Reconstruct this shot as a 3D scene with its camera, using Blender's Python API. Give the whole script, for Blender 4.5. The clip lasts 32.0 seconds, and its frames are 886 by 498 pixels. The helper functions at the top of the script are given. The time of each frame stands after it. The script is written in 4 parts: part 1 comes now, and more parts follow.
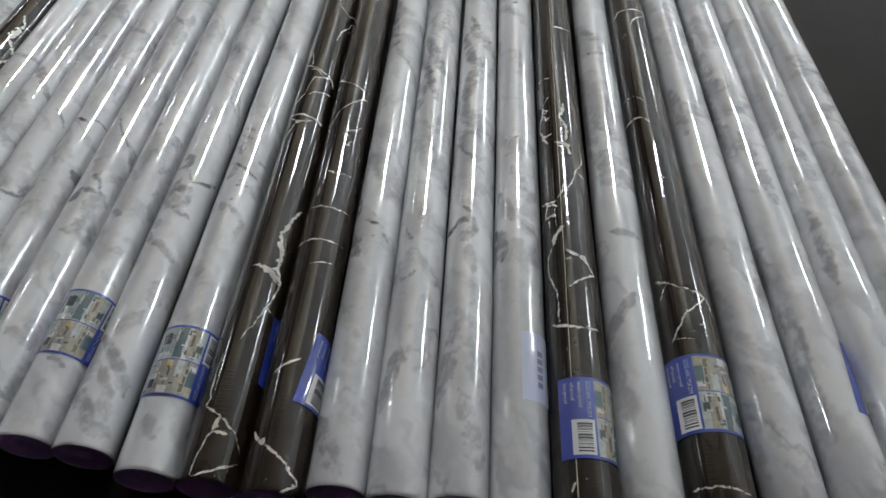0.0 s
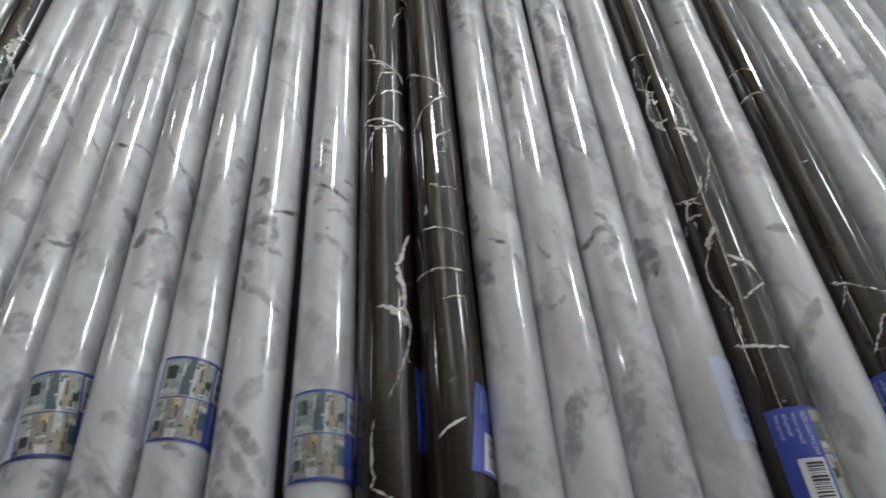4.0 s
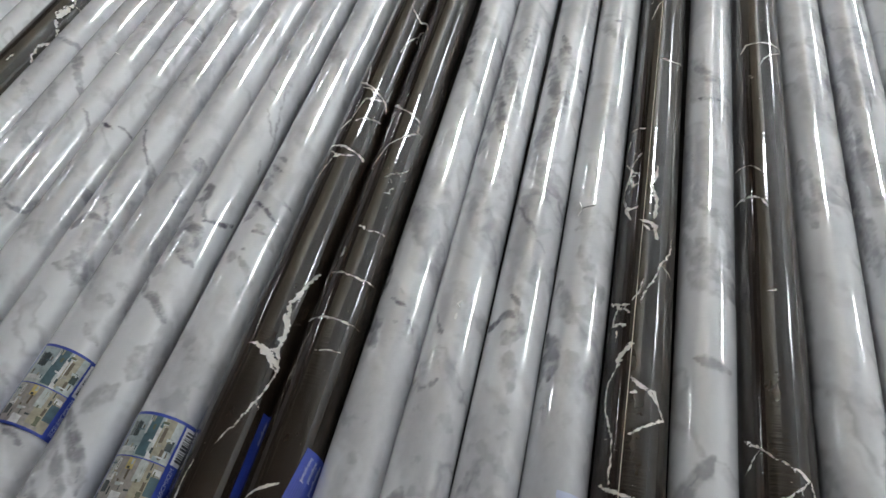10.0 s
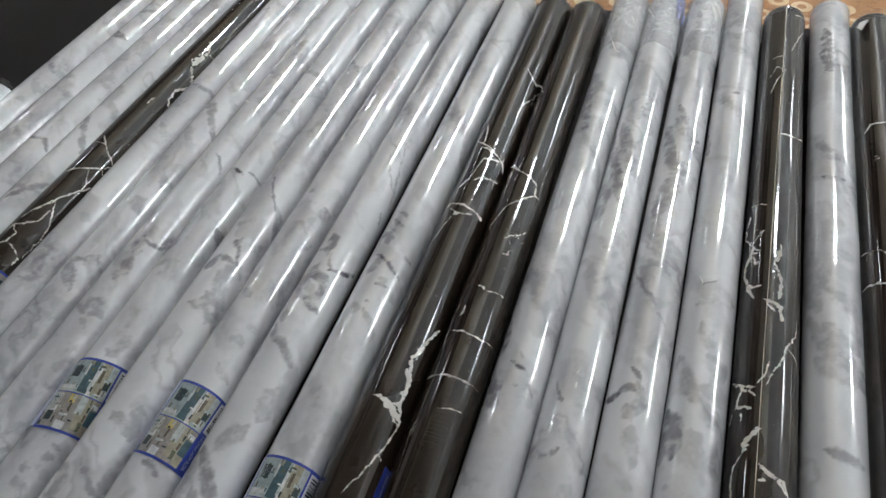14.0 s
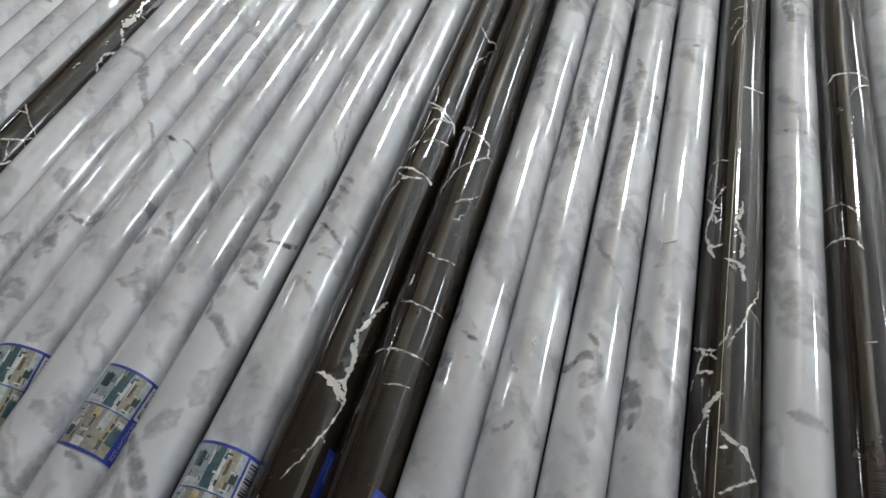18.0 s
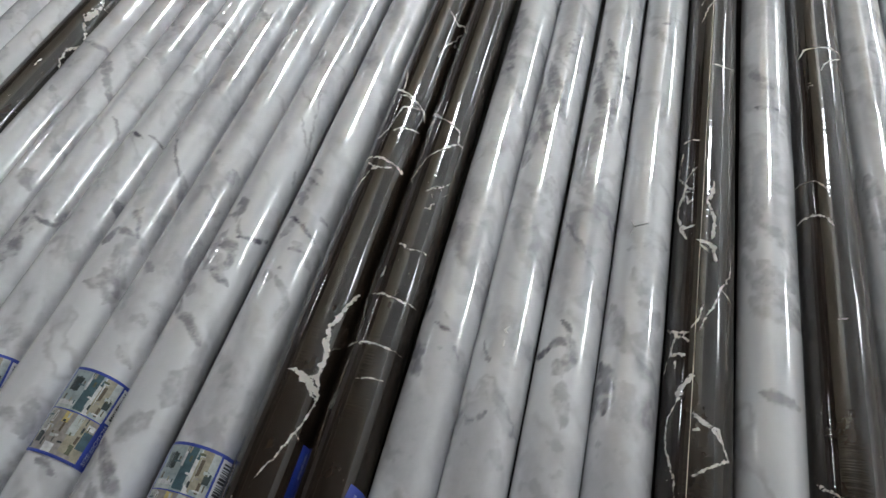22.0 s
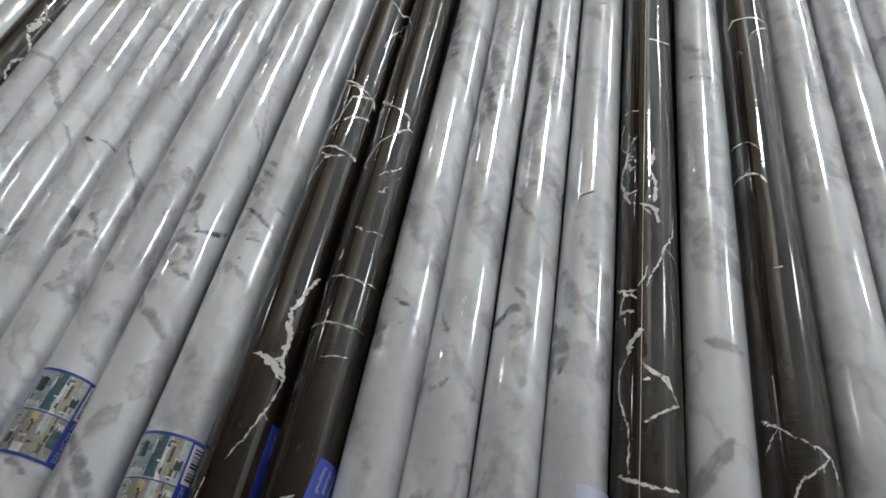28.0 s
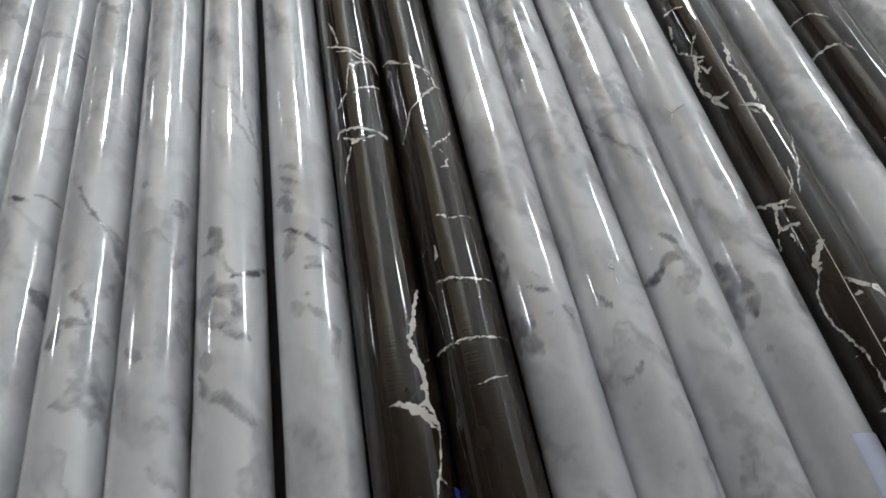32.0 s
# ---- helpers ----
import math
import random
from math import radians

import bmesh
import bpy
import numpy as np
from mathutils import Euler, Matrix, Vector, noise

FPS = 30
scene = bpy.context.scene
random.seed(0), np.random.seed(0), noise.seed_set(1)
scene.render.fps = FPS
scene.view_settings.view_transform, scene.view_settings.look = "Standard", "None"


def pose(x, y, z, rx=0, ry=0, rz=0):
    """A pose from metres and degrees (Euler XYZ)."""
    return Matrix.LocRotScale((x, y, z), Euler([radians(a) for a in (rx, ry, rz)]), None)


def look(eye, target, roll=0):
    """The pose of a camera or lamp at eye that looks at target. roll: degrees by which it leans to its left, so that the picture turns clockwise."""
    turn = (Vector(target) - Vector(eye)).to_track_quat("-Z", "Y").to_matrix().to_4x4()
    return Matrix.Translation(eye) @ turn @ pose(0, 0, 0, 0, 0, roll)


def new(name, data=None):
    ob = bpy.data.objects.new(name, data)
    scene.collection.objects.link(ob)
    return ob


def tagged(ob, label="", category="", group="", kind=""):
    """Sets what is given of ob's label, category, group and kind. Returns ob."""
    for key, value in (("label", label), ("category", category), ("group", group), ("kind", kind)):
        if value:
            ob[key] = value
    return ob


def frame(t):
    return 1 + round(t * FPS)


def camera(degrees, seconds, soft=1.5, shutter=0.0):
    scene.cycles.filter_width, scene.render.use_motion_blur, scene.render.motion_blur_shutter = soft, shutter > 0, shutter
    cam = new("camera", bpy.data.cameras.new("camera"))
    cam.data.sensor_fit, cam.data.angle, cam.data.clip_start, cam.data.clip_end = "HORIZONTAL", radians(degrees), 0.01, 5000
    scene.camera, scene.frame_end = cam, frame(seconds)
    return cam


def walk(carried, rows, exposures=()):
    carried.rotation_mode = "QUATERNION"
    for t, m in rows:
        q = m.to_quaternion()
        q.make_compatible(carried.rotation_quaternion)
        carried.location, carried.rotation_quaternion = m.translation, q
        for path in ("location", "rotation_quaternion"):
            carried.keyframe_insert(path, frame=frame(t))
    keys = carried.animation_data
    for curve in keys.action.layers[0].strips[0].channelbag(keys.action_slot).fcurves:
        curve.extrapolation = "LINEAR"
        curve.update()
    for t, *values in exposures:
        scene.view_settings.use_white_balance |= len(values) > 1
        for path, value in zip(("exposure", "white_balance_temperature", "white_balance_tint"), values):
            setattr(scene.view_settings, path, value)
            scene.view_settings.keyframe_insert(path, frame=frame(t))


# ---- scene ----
cam = camera(66.49, 32.0, soft=1.5, shutter=0.25)
PATH = [
    (0, (0.1487, -0.2483, 0.3715), (0.0854, 0.4074, -0.3809), -3.22),
    (0.5, (0.1173, -0.2305, 0.3731), (0.1048, 0.4085, -0.3960), -2.91),
    (1, (0.0963, -0.2170, 0.3652), (0.1276, 0.4006, -0.4206), -2.50),
    (1.5, (0.0449, -0.1978, 0.3611), (0.0900, 0.4200, -0.4239), -0.83),
    (2, (-0.0030, -0.1996, 0.3614), (-0.0109, 0.4189, -0.4244), -3.02),
    (2.5, (-0.0331, -0.2059, 0.3685), (-0.0786, 0.4196, -0.4104), -4.16),
    (3, (-0.0348, -0.2063, 0.3667), (-0.0908, 0.4199, -0.4109), -4.72),
    (3.5, (-0.0074, -0.1979, 0.3664), (-0.0219, 0.4329, -0.4094), -4.56),
    (4, (0.0371, -0.1830, 0.3563), (0.0344, 0.4299, -0.4339), -4.50),
    (4.5, (0.1223, -0.1497, 0.3537), (0.0428, 0.4495, -0.4429), -7.20),
    (6.5, (0.1590, -0.1201, 0.3530), (-0.0437, 0.4387, -0.4511), -7.22),
    (7, (0.1553, -0.1229, 0.3509), (-0.0589, 0.4409, -0.4467), -7.60),
    (7.5, (0.1621, -0.1184, 0.3449), (-0.0329, 0.4459, -0.4573), -7.36),
    (8, (0.1716, -0.1143, 0.3468), (-0.0041, 0.4651, -0.4491), -6.85),
    (8.5, (0.1722, -0.1179, 0.3512), (0.0021, 0.4636, -0.4444), -5.75),
    (9, (0.1702, -0.1271, 0.3541), (-0.0146, 0.4680, -0.4280), -6.20),
    (9.5, (0.1663, -0.1252, 0.3513), (-0.0101, 0.4648, -0.4366), -5.90),
    (10, (0.1625, -0.1295, 0.3524), (-0.0241, 0.4645, -0.4301), -5.67),
    (10.5, (0.1579, -0.1305, 0.3587), (-0.0245, 0.4732, -0.4173), -5.13),
    (11, (0.1543, -0.1326, 0.3613), (-0.0443, 0.4830, -0.4013), -7.16),
    (11.5, (0.1452, -0.1364, 0.3601), (-0.0585, 0.4659, -0.4117), -6.77),
    (12, (0.1447, -0.1373, 0.3560), (-0.0576, 0.4539, -0.4248), -6.15),
    (12.5, (0.1396, -0.1427, 0.3616), (-0.0889, 0.4475, -0.4128), -6.62),
    (13, (0.1298, -0.1391, 0.3637), (-0.1148, 0.4513, -0.4054), -6.54),
    (13.5, (0.1248, -0.1378, 0.3704), (-0.1423, 0.4681, -0.3790), -7.09),
    (14, (0.1237, -0.1340, 0.3733), (-0.1511, 0.4763, -0.3697), -7.11),
    (14.5, (0.1220, -0.1319, 0.3722), (-0.1522, 0.4805, -0.3693), -6.71),
    (16.5, (0.1285, -0.1174, 0.3647), (-0.1281, 0.5063, -0.3737), -6.44),
    (17, (0.1264, -0.1145, 0.3555), (-0.1263, 0.4808, -0.4073), -7.70),
    (17.5, (0.1241, -0.1128, 0.3497), (-0.1137, 0.4739, -0.4243), -6.74),
    (18, (0.1319, -0.1166, 0.3504), (-0.0964, 0.4757, -0.4224), -6.28),
    (18.5, (0.1351, -0.1181, 0.3495), (-0.0728, 0.4685, -0.4332), -6.29),
    (19, (0.1399, -0.1271, 0.3507), (-0.0816, 0.4623, -0.4262), -7.48),
    (19.5, (0.1502, -0.1208, 0.3504), (-0.0473, 0.4745, -0.4284), -7.06),
    (20, (0.1486, -0.1142, 0.3481), (-0.0451, 0.4755, -0.4360), -7.23),
    (20.5, (0.1472, -0.1106, 0.3492), (-0.0402, 0.4754, -0.4391), -6.09),
    (21, (0.1408, -0.1091, 0.3559), (-0.0772, 0.4842, -0.4191), -7.45),
    (21.5, (0.1420, -0.1110, 0.3498), (-0.0758, 0.4664, -0.4371), -7.82),
    (22, (0.1407, -0.1084, 0.3493), (-0.0683, 0.4684, -0.4404), -7.30),
    (22.5, (0.1376, -0.1107, 0.3522), (-0.0887, 0.4663, -0.4325), -7.89),
    (23, (0.1450, -0.1088, 0.3531), (-0.0732, 0.4757, -0.4284), -7.31),
    (23.5, (0.1477, -0.1076, 0.3500), (-0.0530, 0.4810, -0.4331), -6.59),
    (24, (0.1407, -0.1151, 0.3494), (-0.0642, 0.4702, -0.4351), -7.14),
    (24.5, (0.1457, -0.1141, 0.3400), (-0.0303, 0.4532, -0.4645), -7.26),
    (25, (0.1410, -0.1219, 0.3443), (-0.0320, 0.4579, -0.4519), -6.57),
    (25.5, (0.1430, -0.1288, 0.3464), (-0.0345, 0.4559, -0.4452), -7.39),
    (27.5, (0.1502, -0.1325, 0.3569), (-0.0555, 0.4617, -0.4207), -9.68),
    (28, (0.1533, -0.1251, 0.3493), (-0.0132, 0.4637, -0.4417), -7.87),
    (28.5, (0.0809, -0.1208, 0.3323), (-0.0313, 0.4610, -0.4733), -6.13),
    (29, (0.0356, -0.0976, 0.3171), (-0.0067, 0.4645, -0.5089), -8.61),
    (29.5, (0.0056, -0.0913, 0.3193), (-0.0092, 0.4798, -0.5014), -7.94),
    (30, (0.0122, -0.0777, 0.3147), (0.0175, 0.4832, -0.5131), -8.68),
    (30.5, (0.0215, -0.0766, 0.3159), (0.0477, 0.4947, -0.5044), -8.52),
    (31, (0.0115, -0.0780, 0.3104), (0.0311, 0.4957, -0.5084), -7.99),
    (31.5, (0.0147, -0.0808, 0.3151), (0.0341, 0.4983, -0.4999), -8.89),
    (32, (0.0210, -0.0748, 0.3020), (0.0512, 0.4731, -0.5340), -7.89),
]
EXPOSURE = [(0, -0.42), (4.5, -0.44), (7, -0.27), (10, -0.26), (25, -0.31), (28, -0.34), (32, -0.38)]
walk(cam, [(t, look(e, g, r)) for t, e, g, r in PATH], EXPOSURE)

# ---- world and light ----
CEILING_Z = 2.90       # above the table top, which is z = 0
FLOOR_Z = -0.75
world = bpy.data.worlds.new("room_air")
scene.world = world
world.use_nodes = True
world.node_tree.nodes["Background"].inputs[0].default_value = (0.02, 0.02, 0.022, 1)
LAMP_DOWN, LAMP_SIDE, GLOW_UP = 350.0, 100.0, 440.0
# hanging lamps: place along x and y, height, length and half width
LAMPS = [(0.24, 1.97, 1.72, 0.24, 0.055), (0.50, 4.20, 1.72, 0.24, 0.085), (2.58, 1.98, 1.74, 0.50, 0.040), (2.55, 4.10, 1.74, 0.64, 0.060),
         (-3.15, 2.00, 2.05, 0.22, 0.034), (-3.15, 4.00, 2.05, 0.22, 0.034)]


# ---- materials ----
def material(name):
    m = bpy.data.materials.new(name)
    m.use_nodes = True
    nt = m.node_tree
    return m, nt, nt.nodes["Principled BSDF"]


def node(nt, kind, **values):
    n = nt.nodes.new(kind)
    for key, value in values.items():
        n.inputs[key.replace("_", " ")].default_value = value
    return n


def mix_colour(nt, factor, a, b):
    n = nt.nodes.new("ShaderNodeMix")
    n.data_type = "RGBA"
    for slot, value in ((0, factor), (6, a), (7, b)):
        if isinstance(value, bpy.types.NodeSocket):
            nt.links.new(value, n.inputs[slot])
        else:
            n.inputs[slot].default_value = value
    return n.outputs[2]


def calc(nt, op, a, b=0.0, c=0.0, clamp=False):
    n = nt.nodes.new("ShaderNodeMath")
    n.operation, n.use_clamp = op, clamp
    for slot, value in enumerate((a, b, c)):
        if isinstance(value, bpy.types.NodeSocket):
            nt.links.new(value, n.inputs[slot])
        else:
            n.inputs[slot].default_value = value
    return n.outputs[0]


def attribute(nt, name):
    n = nt.nodes.new("ShaderNodeAttribute")
    n.attribute_name = name
    return n.outputs["Fac"]


def object_coords(nt, scale=(1, 1, 1)):
    """Object coordinates, shifted by each object's own random number, and stretched."""
    tex, info = nt.nodes.new("ShaderNodeTexCoord"), nt.nodes.new("ShaderNodeObjectInfo")
    shift = calc(nt, "MULTIPLY", info.outputs["Random"], 7.0)
    add = nt.nodes.new("ShaderNodeVectorMath")
    add.operation = "ADD"
    nt.links.new(tex.outputs["Object"], add.inputs[0])
    nt.links.new(shift, add.inputs[1])
    mul = nt.nodes.new("ShaderNodeVectorMath")
    mul.operation = "MULTIPLY"
    nt.links.new(add.outputs[0], mul.inputs[0])
    mul.inputs[1].default_value = scale
    return mul.outputs[0]


def noise_tex(nt, vector, scale, detail=3.0, rough=0.5):
    n = node(nt, "ShaderNodeTexNoise", Scale=scale, Detail=detail, Roughness=rough)
    nt.links.new(vector, n.inputs["Vector"])
    return n.outputs["Fac"]


def film_bump(nt, bsdf, strength=1.0):
    """The clear wrapping film: taut and smooth, with fine ripples across the roll in patches and a few puckers."""
    ripples = noise_tex(nt, object_coords(nt, (4, 900, 4)), 1.0, 0.0, 0.5)
    patches = noise_tex(nt, object_coords(nt, (30, 16, 30)), 1.0, 1.0, 0.5)
    waves = noise_tex(nt, object_coords(nt, (22, 30, 22)), 1.0, 1.0, 0.5)
    folds = noise_tex(nt, object_coords(nt, (150, 3, 150)), 1.0, 0.0, 0.5)
    shown = calc(nt, "MULTIPLY", calc(nt, "SUBTRACT", patches, 0.25), 0.13, clamp=True)
    total = calc(nt, "ADD", calc(nt, "MULTIPLY", ripples, shown), calc(nt, "MULTIPLY", waves, 0.10))
    total = calc(nt, "ADD", total, calc(nt, "MULTIPLY", folds, 0.020))
    # a stretch grain too fine to see, which draws highlights out along the roll
    grain = noise_tex(nt, object_coords(nt, (6, 2600, 6)), 1.0, 0.0, 0.5)
    total = calc(nt, "ADD", total, calc(nt, "MULTIPLY", grain, 0.006))
    # small puckers here and there that catch the light
    pucker = calc(nt, "MULTIPLY", calc(nt, "SUBTRACT", noise_tex(nt, object_coords(nt, (330, 260, 330)), 1.0, 1.0, 0.5), 0.74, clamp=True), 1.6)
    total = calc(nt, "ADD", total, pucker)
    bump = node(nt, "ShaderNodeBump", Strength=strength, Distance=0.0011)
    nt.links.new(total, bump.inputs["Height"])
    nt.links.new(bump.outputs["Normal"], bsdf.inputs["Coat Normal"])
    # the film is drawn lengthwise, which stretches highlights along the roll
    tangent = nt.nodes.new("ShaderNodeTangent")
    tangent.direction_type, tangent.axis = "RADIAL", "Y"
    nt.links.new(tangent.outputs["Tangent"], bsdf.inputs["Tangent"])
    return bump


def film_gloss(bsdf, index, sheen):
    bsdf.inputs["Roughness"].default_value = 0.26
    bsdf.inputs["Specular IOR Level"].default_value = sheen
    bsdf.inputs["Anisotropic"].default_value = 0.95
    bsdf.inputs["Anisotropic Rotation"].default_value = 0.25
    bsdf.inputs["Coat Weight"].default_value = 1.0
    bsdf.inputs["Coat Roughness"].default_value = 0.012
    bsdf.inputs["Coat IOR"].default_value = index


def marble_material():
    """White marble print: grey clouds and veins from the sheet's own print value."""
    m, nt, bsdf = material("white_marble_print")
    cloud = noise_tex(nt, object_coords(nt, (45, 26, 45)), 1.0, 5.0, 0.6)
    fine = noise_tex(nt, object_coords(nt, (160, 110, 160)), 1.0, 4.0, 0.6)
    rag = calc(nt, "MULTIPLY_ADD", calc(nt, "SUBTRACT", fine, 0.5), 0.22, attribute(nt, "print"))
    edge = calc(nt, "MULTIPLY", rag, calc(nt, "MULTIPLY_ADD", cloud, 0.5, 0.80), clamp=True)
    base = mix_colour(nt, cloud, (0.70, 0.71, 0.745, 1), (0.83, 0.835, 0.855, 1))
    colour = mix_colour(nt, edge, base, (0.090, 0.084, 0.118, 1))
    nt.links.new(colour, bsdf.inputs["Base Color"])
    film_gloss(bsdf, 2.3, 0.16)
    film_bump(nt, bsdf)
    return m


def dark_material():
    """Dark brown marble print with ragged cream veins."""
    m, nt, bsdf = material("dark_marble_print")
    cloud = noise_tex(nt, object_coords(nt, (60, 30, 60)), 1.0, 5.0, 0.6)
    fine = noise_tex(nt, object_coords(nt, (1500, 1200, 1500)), 1.0, 4.0, 0.7)
    value = calc(nt, "MULTIPLY_ADD", calc(nt, "SUBTRACT", fine, 0.5), 0.9, attribute(nt, "print"))
    sharp = calc(nt, "MULTIPLY_ADD", value, 3.0, 0.5, clamp=True)
    ground = mix_colour(nt, cloud, (0.009, 0.0063, 0.0045, 1), (0.032, 0.022, 0.0155, 1))
    vein = mix_colour(nt, noise_tex(nt, object_coords(nt, (300, 300, 300)), 1.0, 3.0), (0.62, 0.59, 0.54, 1), (0.86, 0.83, 0.79, 1))
    nt.links.new(mix_colour(nt, sharp, ground, vein), bsdf.inputs["Base Color"])
    film_gloss(bsdf, 1.52, 0.05)
    film_bump(nt, bsdf)
    return m


def plain_material(name, colour, rough=0.5, coat=0.0, vary=0.15, scale=60.0, bump=0.0, metal=0.0):
    m, nt, bsdf = material(name)
    n = noise_tex(nt, object_coords(nt), scale, 4.0, 0.6)
    dark = tuple(c * (1 - vary) for c in colour) + (1,)
    light = tuple(min(1, c * (1 + vary)) for c in colour) + (1,)
    nt.links.new(mix_colour(nt, n, dark, light), bsdf.inputs["Base Color"])
    bsdf.inputs["Roughness"].default_value = rough
    bsdf.inputs["Coat Weight"].default_value = coat
    bsdf.inputs["Coat Roughness"].default_value = 0.06
    bsdf.inputs["Metallic"].default_value = metal
    if bump:
        b = node(nt, "ShaderNodeBump", Strength=0.5, Distance=bump)
        nt.links.new(n, b.inputs["Height"])
        nt.links.new(b.outputs["Normal"], bsdf.inputs["Normal"])
    return m


MARBLE, DARK = marble_material(), dark_material()
PLUG = plain_material("purple_end_paper", (0.46, 0.27, 0.72), 0.45, 0.4, 0.2, 300, 0.0003)
LABEL_BLUE = plain_material("label_blue", (0.027, 0.058, 0.38), 0.4, 1.0, 0.08)
LABEL_LILAC = plain_material("label_lilac", (0.56, 0.60, 0.76), 0.4, 1.0, 0.06)
LABEL_WHITE = plain_material("label_white", (0.80, 0.80, 0.82), 0.4, 1.0, 0.05)
INK = plain_material("barcode_ink", (0.05, 0.05, 0.055), 0.4, 1.0)
GREY_INK = plain_material("grey_ink", (0.24, 0.25, 0.42), 0.4, 1.0)
SEAM = plain_material("paper_edge", (0.80, 0.72, 0.60), 0.5, 0.5, 0.1)
PHOTO_COLOURS = {
    "wall": (0.33, 0.39, 0.41), "sofa": (0.022, 0.040, 0.042), "curtain": (0.050, 0.105, 0.130), "linen": (0.66, 0.69, 0.72),
    "beige": (0.34, 0.31, 0.23), "wood": (0.11, 0.085, 0.055), "mist": (0.46, 0.50, 0.50), "clay": (0.31, 0.285, 0.265),
    "lamp": (0.58, 0.46, 0.18), "olive": (0.10, 0.11, 0.065)}
PHOTO = {k: plain_material("photo_" + k, c, 0.4, 1.0, 0.6, 320) for k, c in PHOTO_COLOURS.items()}
TABLE_DARK = plain_material("dark_laminate", (0.014, 0.010, 0.009), 0.55, 0.0, 0.35, 25, 0.0002)
TABLE_DARK.node_tree.nodes["Principled BSDF"].inputs["Specular IOR Level"].default_value = 0.08
STEEL = plain_material("painted_steel", (0.05, 0.05, 0.055), 0.4, 0.0, 0.2)
WALL_PAINT = plain_material("wall_paint", (0.62, 0.61, 0.59), 0.7, 0.0, 0.08, 3, 0.0004)
GREY_PAINT = plain_material("lilac_grey_wall_paint", (0.40, 0.385, 0.43), 0.7, 0.0, 0.08, 3, 0.0004)
EAST_PAINT = plain_material("green_grey_wall_paint", (0.76, 0.77, 0.775), 0.7, 0.0, 0.06, 3, 0.0004)
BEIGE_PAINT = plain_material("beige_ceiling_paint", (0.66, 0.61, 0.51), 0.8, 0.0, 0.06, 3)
# three tones that put the dark reflection overhead into the ceiling's colour
SHADE_DEEP = plain_material("shade_tone_deep", (0.11, 0.095, 0.085), 0.8, 0.0, 0.06, 3)
SHADE_PALE = plain_material("shade_tone_pale", (0.38, 0.35, 0.30), 0.8, 0.0, 0.06, 3)
SHADE_MID = plain_material("shade_tone_mid", (0.20, 0.18, 0.15), 0.8, 0.0, 0.06, 3)
CREAM_PAINT = plain_material("cream_cornice_paint", (0.72, 0.68, 0.60), 0.6, 0.0, 0.05, 3)

SHELF_WALL = plain_material("brown_wall_boards", (0.034, 0.024, 0.020), 0.6, 0.0, 0.3, 4, 0.0004)
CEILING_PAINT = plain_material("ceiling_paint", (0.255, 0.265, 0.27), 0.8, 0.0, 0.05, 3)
HOUSING = plain_material("lamp_housing", (0.75, 0.75, 0.74), 0.4)


def film_material():
    """Loose, crumpled clear film at the roll ends."""
    m, nt, bsdf = material("clear_film")
    bsdf.inputs["Base Color"].default_value = (0.9, 0.9, 0.92, 1)
    bsdf.inputs["Roughness"].default_value = 0.06
    bsdf.inputs["Alpha"].default_value = 0.09
    b = node(nt, "ShaderNodeBump", Strength=0.8, Distance=0.002)
    nt.links.new(noise_tex(nt, object_coords(nt, (220, 60, 220)), 1.0, 3.0), b.inputs["Height"])
    nt.links.new(b.outputs["Normal"], bsdf.inputs["Normal"])
    return m


def lamp_material(name, power):
    m, nt, bsdf = material(name)
    bsdf.inputs["Base Color"].default_value = (0.9, 0.9, 0.9, 1)
    bsdf.inputs["Emission Color"].default_value = (0.935, 1.0, 1.03, 1)
    bsdf.inputs["Emission Strength"].default_value = power
    return m


def carpet_material():
    """Tan carpet with a scatter of cream rings."""
    m, nt, bsdf = material("tan_ring_carpet")
    vec = object_coords(nt)
    cell = node(nt, "ShaderNodeTexVoronoi", Scale=9.0, Randomness=0.45)
    nt.links.new(vec, cell.inputs["Vector"])
    ring = calc(nt, "LESS_THAN", calc(nt, "ABSOLUTE", calc(nt, "SUBTRACT", cell.outputs["Distance"], 0.22)), 0.07)
    pile = noise_tex(nt, vec, 160.0, 4.0, 0.7)
    ground = mix_colour(nt, pile, (0.26, 0.13, 0.06, 1), (0.42, 0.23, 0.11, 1))
    vines = calc(nt, "MULTIPLY", calc(nt, "SUBTRACT", noise_tex(nt, vec, 26.0, 4.0, 0.65), 0.52), 9.0, clamp=True)
    ground = mix_colour(nt, calc(nt, "MULTIPLY", vines, 0.55), ground, (0.17, 0.075, 0.035, 1))
    nt.links.new(mix_colour(nt, calc(nt, "MULTIPLY", ring, calc(nt, "MULTIPLY_ADD", pile, 0.8, 0.3, clamp=True)), ground, (0.62, 0.50, 0.33, 1)), bsdf.inputs["Base Color"])
    bsdf.inputs["Roughness"].default_value = 0.95
    return m


